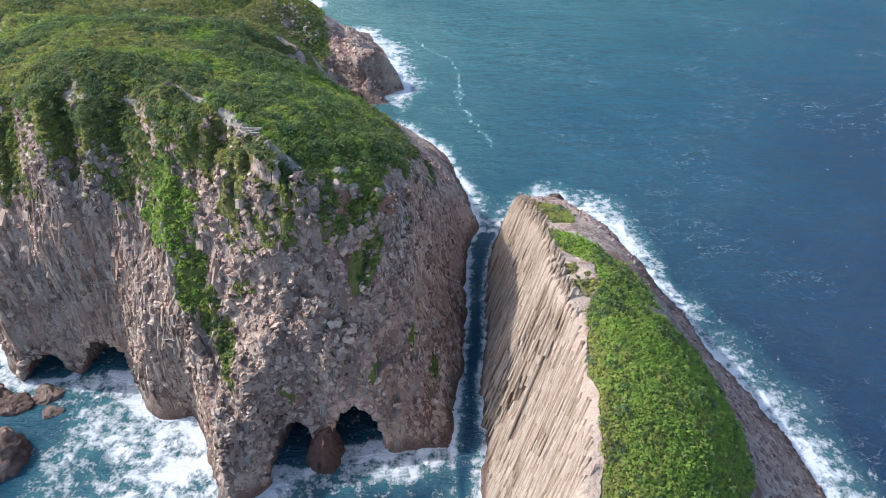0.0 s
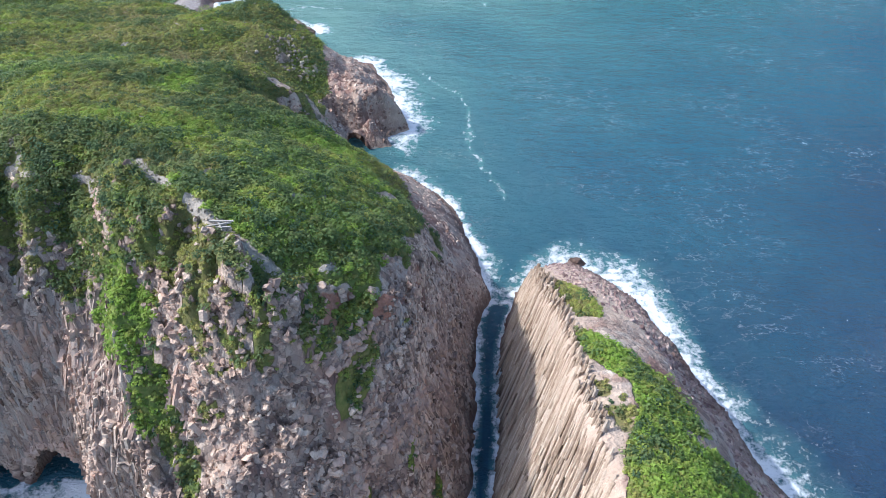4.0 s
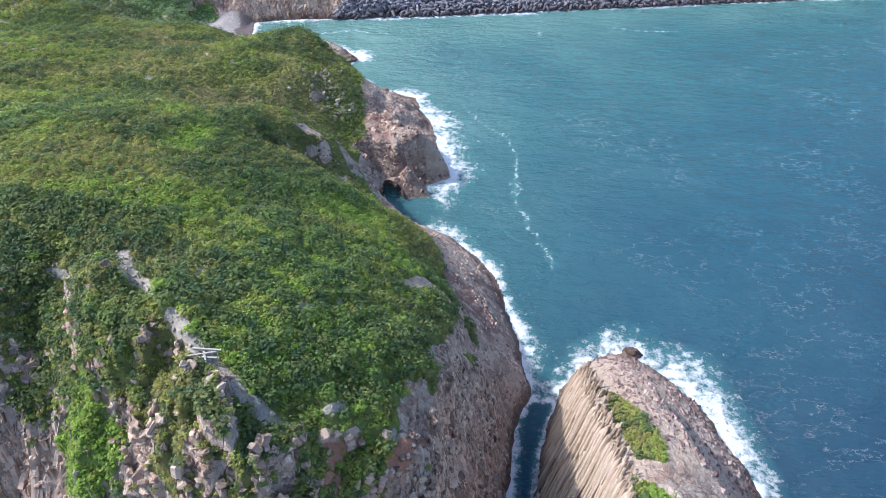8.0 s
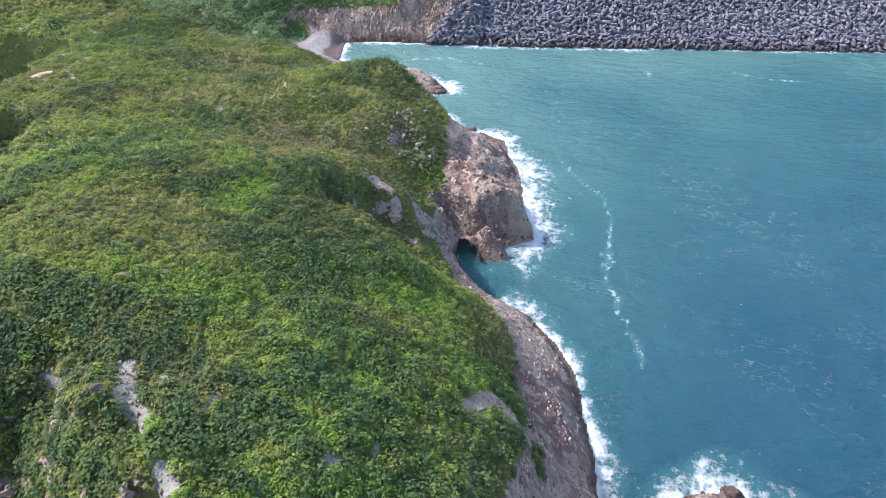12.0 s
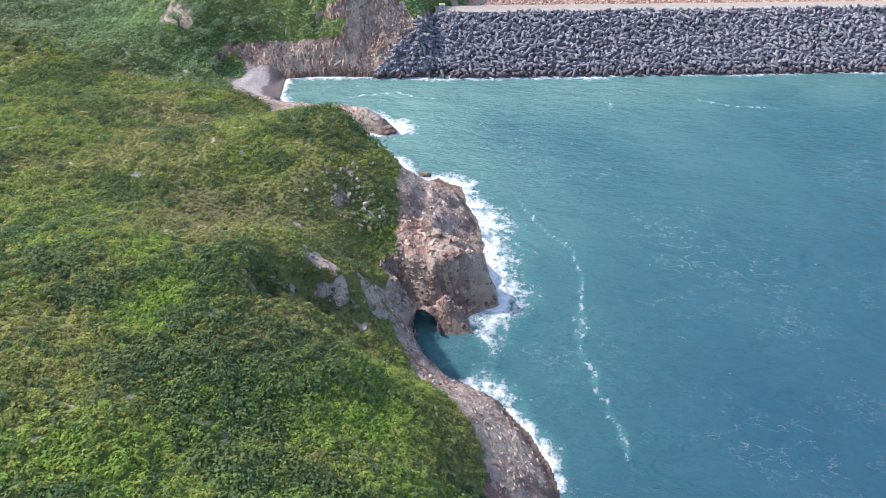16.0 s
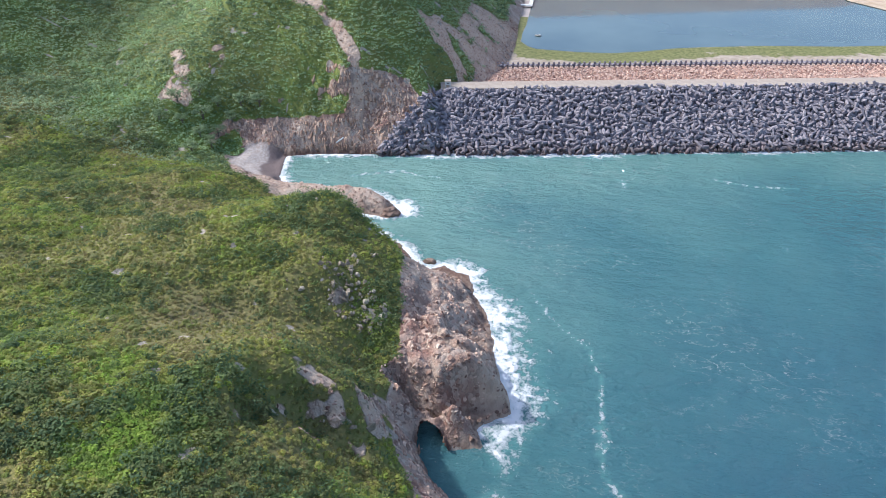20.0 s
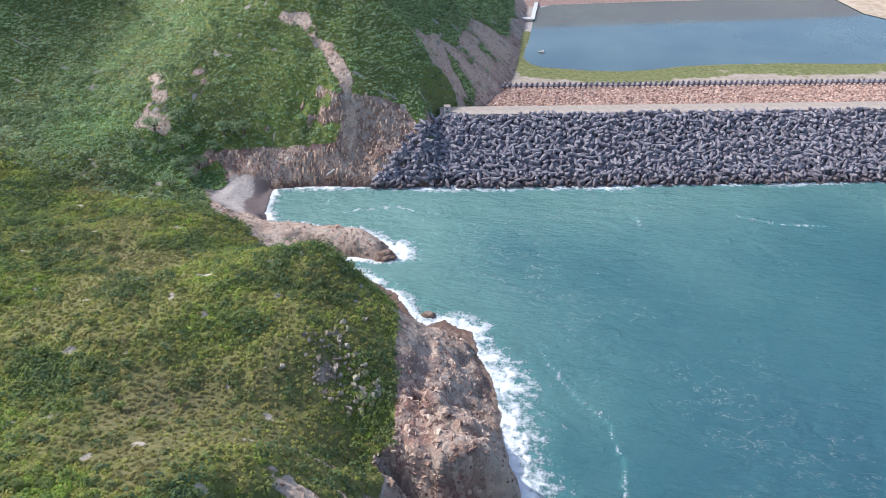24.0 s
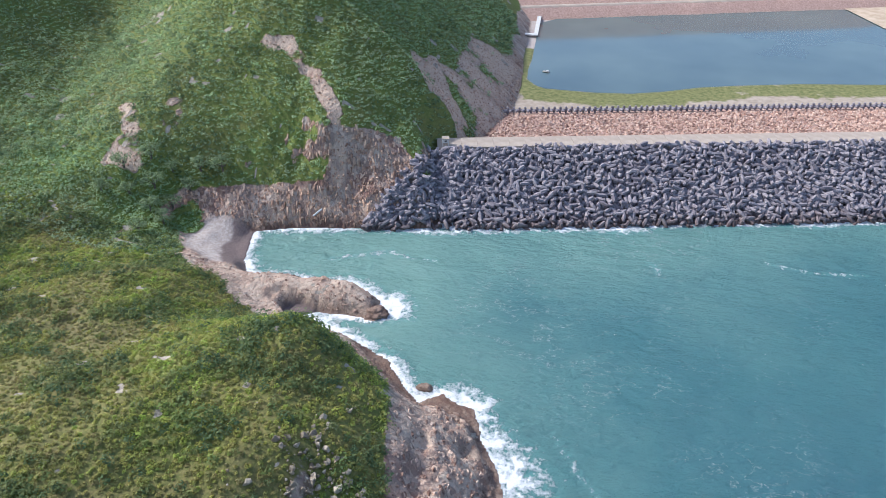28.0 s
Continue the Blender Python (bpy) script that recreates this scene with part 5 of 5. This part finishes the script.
def put_plants(models, spots):
    for k, (x, y) in enumerate(spots):
        z = float(land(np.array([x]), np.array([y]))[0][0])
        size = r.uniform(0.75, 1.25)
        m = Matrix.Translation((x, y, z)) @ Matrix.Rotation(r.uniform(0, 6.28), 4, "Z")
        if k < len(models):
            models[k].matrix_world = m
        else:
            ob = copy_thing(models[k % len(models)], m)
            ob.scale = (size, size, size)


spots = []
while len(spots) < 64:
    x, y = r.uniform(-165, -78), r.uniform(205, 325)
    if y < 345 - 0.35 * (x + 165) and float(inside(np.array([x]), np.array([y]), MAINLAND)[0]) > 14:
        spots.append((x, y))
put_plants(dark_shrubs, spots)
put_plants(bright_shrubs, [(-24.5, 113.2), (-23, 114), (-17.5, 117), (-30, 113.5), (-47, 127), (-60, 134), (-71, 134), (-34, 117), (-82, 147), (-15, 120), (-12, 124), (-40, 120)])
put_plants(trees, [(-147, 371), (-152, 366), (-146, 363), (-154, 374), (-160, 369), (-143, 378), (-150, 381), (-165, 376), (-141, 384), (-158, 382), (-134, 386), (-168, 366), (-151, 356)])

# ---- the dam's armour ----


def taper_bar(bm, a, b, r0, r1, sides=8, blunt=True):
    """A tapered bar between two points, thick in the middle, with blunt ends."""
    a, b = Vector(a), Vector(b)
    way = (b - a).normalized()
    e1 = way.orthogonal().normalized()
    e2 = way.cross(e1)
    rings = []
    for t, r in ((0, r1 * 0.8), (0.06, r1), (0.5, r0), (0.94, r1), (1, r1 * 0.8)) if blunt else ((0, r1 * 0.9), (0.5, r0), (1, r1 * 0.9)):
        c = a.lerp(b, t)
        rings.append([bm.verts.new(c + (e1 * math.cos(k * 2 * math.pi / sides) + e2 * math.sin(k * 2 * math.pi / sides)) * r) for k in range(sides)])
    for lo, hi in zip(rings, rings[1:]):
        for k in range(sides):
            bm.faces.new((lo[k], lo[(k + 1) % sides], hi[(k + 1) % sides], hi[k]))
    bm.faces.new(rings[0][::-1])
    bm.faces.new(rings[-1])


def part(name, bm, material, parent, label=""):
    me = bpy.data.meshes.new(name)
    bm.to_mesh(me)
    bm.free()
    me.materials.append(material)
    ob = new(name, me)
    if parent:
        ob.parent = parent
    if label:
        ob["label"] = label
    return ob


DOLOS_BARS = (((-1.1, 0, 0), (1.1, 0, 0), 0.68, 0.68), ((-1.2, -1.8, 0), (-1.2, 1.8, 0), 0.78, 0.55), ((1.2, 0, -1.8), (1.2, 0, 1.8), 0.78, 0.55))
bm = bmesh.new()
for a, b, r0, r1 in DOLOS_BARS:
    taper_bar(bm, a, b, r0, r1, 6)
dolos_mesh = bpy.data.meshes.new("dolos")
bm.to_mesh(dolos_mesh)
bm.free()
dolos_mesh.materials.append(ARMOUR)
bm = bmesh.new()
for a, b, r0, r1 in DOLOS_BARS:
    taper_bar(bm, a, b, r0, r1, 6, blunt=False)
dv = np.array([v.co[:] for v in bm.verts])
bm.verts.index_update()
dq = [tuple(v.index for v in f.verts) for f in bm.faces]
bm.free()
dq4 = np.array([f for f in dq if len(f) == 4] + [g for f in dq if len(f) == 6 for g in (f[:4], (f[0], f[3], f[4], f[5]))])
dam = bpy.data.objects["dam_core"]
r = random.Random(11)
joined, many = [], 0
for i in range(146):
    for j in range(18):
        s = -62 + i * 1.75 + (j % 2) * 0.9 + r.uniform(-0.4, 0.4)
        t = (j + r.uniform(-0.3, 0.3)) / 17
        n, z = -1.0 + 28.2 * t, 0.1 + 16.1 * t
        m = Matrix.Translation(dam_at(s, n, z + r.uniform(-0.3, 0.6))) @ Euler([r.uniform(0, 6.28) for _ in range(3)]).to_matrix().to_4x4()
        if n < 3 and s < -57:
            continue
        if s < -8 and many < 296:
            one = new("dolos", dolos_mesh)
            one.matrix_world = m
            one.parent = dam
            many += 1
        else:
            joined.append(np.array(m))
for i in range(260):
    s = -90 + 34 * r.random()
    n = -0.5 + (min(s, -62) + 91) * 0.95 * r.random()
    p = dam_at(s, n, 0)
    z = max(float(land(np.array([p.x]), np.array([p.y]))[0][0]), 0.57 * n) if s < -60 else 0.57 * n
    joined.append(np.array(Matrix.Translation((p.x, p.y, max(z, 0) + 0.5)) @ Euler([r.uniform(0, 6.28) for _ in range(3)]).to_matrix().to_4x4()))
for i in range(130):
    s, n = r.uniform(-68, -57), r.uniform(3, 27)
    joined.append(np.array(Matrix.Translation(dam_at(s, n, 0.57 * n + r.uniform(0.3, 1.8))) @ Euler([r.uniform(0, 6.28) for _ in range(3)]).to_matrix().to_4x4()))
joined = np.array(joined)
co = np.einsum("nij,vj->nvi", joined[:, :3, :3], dv) + joined[:, None, :3, 3]
faces = (np.arange(len(joined)) * len(dv))[:, None, None] + dq4[None]
stuff("dolosse", (co.reshape(-1, 3), faces.reshape(-1, 4)), ARMOUR, "interlocked grey concrete dolosse", "dolosse", parent=dam)

# a line of upright dolosse beside the basin
line_dolos = new("concrete_dolos")
tagged(line_dolos, "grey concrete dolos standing in a long row beside the basin", "dolos", "row of dolosse beside the basin")
for name, (a, b, r0, r1) in zip(("shank", "fluke", "fluke"), DOLOS_BARS):
    bm = bmesh.new()
    taper_bar(bm, a, b, r0 * 1.05, r1 * 1.15, 8)
    bmesh.ops.transform(bm, matrix=Matrix.Translation((0, 0, 1.5)) @ Matrix.Scale(0.8, 4) @ Matrix.Rotation(radians(20), 4, "Z"), verts=bm.verts)
    part(name, bm, ARMOUR, line_dolos)
line_dolos.matrix_world = Matrix.Translation(dam_at(-50, 88.5, 5.0)) @ Matrix.Rotation(0.2, 4, "Z")
for i in range(1, 90):
    copy_thing(line_dolos, Matrix.Translation(dam_at(-50 + i * 2.65, 88.5 + r.uniform(-0.2, 0.2), 5.0)) @ Matrix.Rotation(0.2 + r.uniform(-0.12, 0.12), 4, "Z"))

# rubble stones on the slope behind the road
rr = np.random.default_rng(31)
ss, nn = np.meshgrid(np.arange(-52, 170, 1.3), np.arange(39, 87, 1.3))
ss = (ss + rr.uniform(-0.5, 0.5, ss.shape)).ravel()
nn = (nn + rr.uniform(-0.5, 0.5, nn.shape)).ravel()
zz = np.interp(nn, [37, 56, 87], [15.5, 8, 5.2])
at = np.array(DAM_O) + ss[:, None] * np.array(DAM_U) + nn[:, None] * np.array(DAM_N) + np.stack([0 * zz, 0 * zz, zz], -1)
rad = rr.uniform(0.4, 0.95, len(ss))
ax3 = np.stack([rr.normal(0, 0.35, len(ss)), rr.normal(0.2, 0.35, len(ss)), np.ones(len(ss))], -1)
rocks("rubble_stones", "rubble_stone", at, ax3, rad, -rad * 0.6, rad * 0.55, RUBBLE, "pinkish quarried stones", bpy.data.objects["rubble_slope"], (-25, 455), 290)

# slabs of the crest road
road = bpy.data.objects["road"]
for i in range(40):
    bm = bmesh.new()
    made_box = bmesh.ops.create_cube(bm, size=1)["verts"]
    bmesh.ops.scale(bm, vec=(5.94, 8.3, 0.22), verts=made_box)
    bmesh.ops.bevel(bm, geom=bm.edges[:], offset=0.03, segments=1, affect="EDGES")
    slab = part("slab", bm, CONCRETE, road)
    slab.matrix_world = Matrix.Translation(dam_at(-58 + i * 6.0, 32.3, 17.2 + 0.02 * math.sin(i * 2.3))) @ Matrix.Rotation(math.atan2(0.204, 0.979), 4, "Z")

# flats between the row and the basin
flat_grass = Mat("sandy_turf", 0.95, 0.2)
turf = flat_grass.math("ADD", flat_grass.attr("turf"), flat_grass.math("MULTIPLY", flat_grass.math("SUBTRACT", flat_grass.noise(5, 5), 0.5), 1.1))
dry = flat_grass.ramp(flat_grass.noise(3, 6), [(0.35, (0.30, 0.245, 0.19)), (0.65, (0.41, 0.345, 0.275))])
wet = flat_grass.ramp(flat_grass.noise(2, 6), [(0.35, (0.11, 0.125, 0.045)), (0.65, (0.22, 0.215, 0.09))])
flat_grass.colour(flat_grass.mix(flat_grass.span(turf, 0.4, 0.6), dry, wet))
flat_grass.bump(flat_grass.noise(0.6, 6), 0.2, 0.7)
fx, fy = steps((-46, 240, 2.0)), steps((455, 580, 2.0))
X, Y = np.meshgrid(fx, fy)
pn = (X - 6) * -0.204 + (Y - 400) * 0.979
pd = -inside(X, Y, pond_line)
fz = 4.25 + 0.25 * fbm(X, Y, 9, 131) * smooth(0, 4, pd) - 1.2 * smooth(1.5, -3, pd)
tf = smooth(26, 9, pd) * smooth(-1, 1.0, pd) * (0.95 + 0.45 * fbm(X, Y, 14, 133)) + 0.25 * (fbm(X, Y, 12, 135) > 0.45)
flats = sheet("basin_shore", fx, fy, fz, flat_grass.m, dict(turf=tf), keep=(pn > 89) & (inside(X, Y, BASIN) > -1))
tagged(flats, "sandy flat with olive turf along the basin's edge", "shore", kind="structure")

# far bank of the basin with its pale track
BANK_U, BANK_N, BANK_O = Vector((0.958, 0.285, 0)), Vector((-0.285, 0.958, 0)), Vector((-36, 640, 0))


def bank_strip(name, profile, s0, s1, material, wave=0.2):
    co, ss, k = [], np.arange(s0, s1 + 3, 3.0), len(profile)
    for s in ss:
        for n, z in profile:
            p = BANK_O + BANK_U * float(s) + BANK_N * (n + 1.2 * noise.noise((s * 0.05, 3.1, 0)))
            co.append((p.x, p.y, z + wave * noise.noise((s * 0.2, n * 0.4, 7))))
    i = np.arange(len(ss) * k).reshape(len(ss), k)
    return mesh_from(name, np.array(co), np.stack([i[:-1, :-1], i[1:, :-1], i[1:, 1:], i[:-1, 1:]], -1).reshape(-1, 4), material)


tagged(bank_strip("far_bank", [(-2, 2.5), (3, 4.6), (9, 9), (10, 9.2)], -14, 330, PINK, 0.4), "pinkish stone bank on the far side of the basin", "bank", kind="structure")
tagged(bank_strip("far_track", [(9.5, 8.6), (10, 9.5), (15, 9.6), (15.5, 9.2)], -14, 330, CONCRETE), "pale track along the far bank", "track", kind="structure")
tagged(bank_strip("far_slope", [(15.4, 9.0), (40, 20), (80, 38), (140, 60)], -20, 330, PINK, 1.0), "pinkish rock-fill slope beyond the far track", "slope", kind="structure")
sand_m = Mat("dry_sand", 0.95, 0.2)
sand_m.colour(sand_m.ramp(sand_m.noise(6, 6), [(0.35, (0.38, 0.29, 0.2)), (0.65, (0.52, 0.42, 0.31))]))
bm = bmesh.new()
line = [(232, 560), (330, 580), (360, 730), (160, 712), (166, 698), (175, 657), (189, 641), (221, 601)]
bm.faces.new([bm.verts.new((x, y, 4.3)) for x, y in line])
tagged(part("sand_flat", bm, sand_m.m, None), "dry pale sand beside the basin", "sand", kind="structure")

# ---- built things ----


def box(bm, lo, hi, soft=0.04):
    made = bmesh.ops.create_cube(bm, size=1)["verts"]
    lo, hi = Vector(lo), Vector(hi)
    for v in made:
        v.co = Vector((lo[i] + (v.co[i] + 0.5) * (hi[i] - lo[i]) for i in range(3)))
    if soft:
        edges = {e for v in made for e in v.link_edges}
        bmesh.ops.bevel(bm, geom=list(edges), offset=soft, segments=1, affect="EDGES")


def boxes(name, spans, material, parent, label=""):
    bm = bmesh.new()
    for lo, hi in spans:
        box(bm, lo, hi)
    return part(name, bm, material, parent, label)


white = Mat("weathered_white_paint", 0.7, 0.3)
white.colour(white.ramp(white.noise(1.5, 5), [(0.3, (0.50, 0.49, 0.46)), (0.7, (0.70, 0.69, 0.66))]))
dark = Mat("dark_opening", 0.9, 0.2)
dark.colour(dark.ramp(dark.noise(0.5, 4), [(0.3, (0.02, 0.02, 0.022)), (0.7, (0.05, 0.05, 0.05))]))
wood = Mat("weathered_timber", 0.85, 0.2)
wood.colour(wood.ramp(wood.noise(0.4, 6, wood.scaled((6, 1, 1))), [(0.3, (0.28, 0.25, 0.21)), (0.7, (0.55, 0.51, 0.45))]))

hut = new("gauge_hut")
hut.matrix_world = Matrix.Translation(dam_at(-61.0, 30.5, 16.6)) @ Matrix.Rotation(0.2, 4, "Z") @ Matrix.Scale(0.68, 4)
tagged(hut, "small grey concrete hut on legs beside the dam road", "hut")
boxes("platform", [((-2.0, -2.0, 0), (2.0, 2.0, 0.4))], CONCRETE, hut)
for sx_ in (-1.5, 1.5):
    for sy_ in (-1.5, 1.5):
        boxes("leg", [((sx_ - 0.2, sy_ - 0.2, 0.4), (sx_ + 0.2, sy_ + 0.2, 3.0))], white.m, hut)
boxes("room", [((-1.7, -1.7, 2.9), (1.7, 1.7, 5.0))], white.m, hut)
boxes("window", [((-0.6, -1.76, 3.5), (0.6, -1.68, 4.3))], dark.m, hut, "dark window opening")
boxes("roof", [((-2.0, -2.0, 5.0), (2.0, 2.0, 5.3))], CONCRETE, hut)
boxes("railing", [((-2.0, -2.0, 1.2), (2.0, -1.92, 1.3)), ((-2.0, -2.0, 0.8), (2.0, -1.92, 0.88))], white.m, hut)

jetty = new("jetty")
jetty.matrix_world = Matrix.Translation((-36.5, 606, 3.9))
tagged(jetty, "white concrete jetty with a right-angled end in the basin", "jetty")
boxes("deck", [((-1.2, 0, 0.9), (1.2, 38, 1.5))], white.m, jetty)
boxes("landing", [((-8, -3, 0.8), (1.2, 0.2, 1.45))], white.m, jetty)
for k in range(6):
    boxes("pile", [((-0.9, 2 + k * 6.6, -2), (-0.4, 2.5 + k * 6.6, 0.95))], CONCRETE, jetty)
boxes("rail", [((-1.2, 0, 2.3), (-1.12, 38, 2.4)), ((-1.2, 0, 1.5), (-1.12, 0.1, 2.4)), ((-1.2, 19, 1.5), (-1.12, 19.1, 2.4)), ((-1.2, 37.9, 1.5), (-1.12, 38, 2.4))], white.m, jetty)

raft = new("raft")
raft.matrix_world = Matrix.Translation((-27.5, 542, 3.95)) @ Matrix.Rotation(-0.3, 4, "Z")
tagged(raft, "small weathered raft floating on the basin", "raft")
boxes("deck", [((-1.8, -0.9, 0.25), (1.8, 0.9, 0.45))], wood.m, raft)
for sy_ in (-0.6, 0.6):
    boxes("float", [((-1.7, sy_ - 0.3, -0.15), (1.7, sy_ + 0.3, 0.25))], dark.m, raft)
boxes("crate", [((0.2, -0.6, 0.45), (1.4, 0.6, 1.1))], white.m, raft)

beam_z = float(land(np.array([-37.6]), np.array([116.9]))[0][0])
beams = new("timber_beams")
beams.matrix_world = Matrix.Translation((-37.6, 116.9, beam_z))
tagged(beams, "bleached fallen timber beams beside the cliff path", "beams")
for k, (turn, lift, length) in enumerate(((0.05, 0.25, 2.6), (0.3, 0.5, 2.3), (-1.1, 0.45, 1.9), (0.0, 0.75, 2.0))):
    bm = bmesh.new()
    box(bm, (-length, -0.13, -0.13), (length, 0.13, 0.13))
    bmesh.ops.transform(bm, matrix=Matrix.Translation((0.3 * k - 0.4, 0.35 * k - 0.6, lift)) @ Matrix.Rotation(turn, 4, "Z"), verts=bm.verts)
    part("beam", bm, wood.m, beams)

log_z = float(land(np.array([-98.5]), np.array([382.0]))[0][0])
bm = bmesh.new()
taper_bar(bm, (-0.9, -2.2, 0.5), (0.9, 2.2, 0.9), 0.32, 0.26, 8)
drift = part("drift_log", bm, white.m, None)
drift.matrix_world = Matrix.Translation((-98.5, 380.2, log_z + 1.3))
tagged(drift, "bleached drift log stranded on the shore rocks", "log")

# lone rocks in the surf
for name, (x, y, z), (a, b, c), label in (
        ("surf_rock", (35.5, 176.5, -0.4), (2.6, 1.8, 1.9), "dark wet rock in the surf off the stack"),
        ("surf_rock", (-94, 83, -0.6), (6.0, 7.5, 5.5), "dark brown rock standing in the foaming cove"),
        ("surf_rock", (-98, 97, -0.6), (4.6, 3.2, 2.6), "low wet brown rock before the sea cave"),
        ("surf_rock", (-91, 100, -0.6), (3.6, 3.0, 2.2), "low wet brown rock before the sea cave"),
        ("surf_rock", (-104, 99, -0.6), (4.5, 4.0, 3.2), "low wet brown rock before the sea cave"),
        ("surf_rock", (-88, 95, -0.6), (2.6, 2.0, 1.6), "low wet brown rock before the sea cave"),
        ("cave_pillar", (-24.7, 84.0, -1.0), (3.7, 5.0, 9.6), "rounded brown rock pillar before the sea cave"),
        ("surf_rock", (-47, 309.5, -0.3), (2.2, 1.4, 1.6), "small brown rock in the surf off the headland"),
        ("surf_rock", (-67, 336.5, -0.4), (4, 2.6, 2.6), "brown rock at the tip of the low spit")):
    bm = bmesh.new()
    bmesh.ops.create_icosphere(bm, subdivisions=4, radius=1)
    for v in bm.verts:
        p = v.co.copy()
        lump = 1 + 0.28 * noise.noise(p * 1.4 + Vector((x, y, 0))) + 0.16 * noise.noise(p * 4 + Vector((y, x, 0))) - 0.10 * abs(noise.noise(p * 7))
        v.co = Vector((p.x * a, p.y * b, max(p.z, -0.2) * c)) * lump
    rock = part(name, bm, WET if name == "cave_pillar" else BLOCK, None)
    rock.location = (x, y, z)
    tagged(rock, label, "rock")
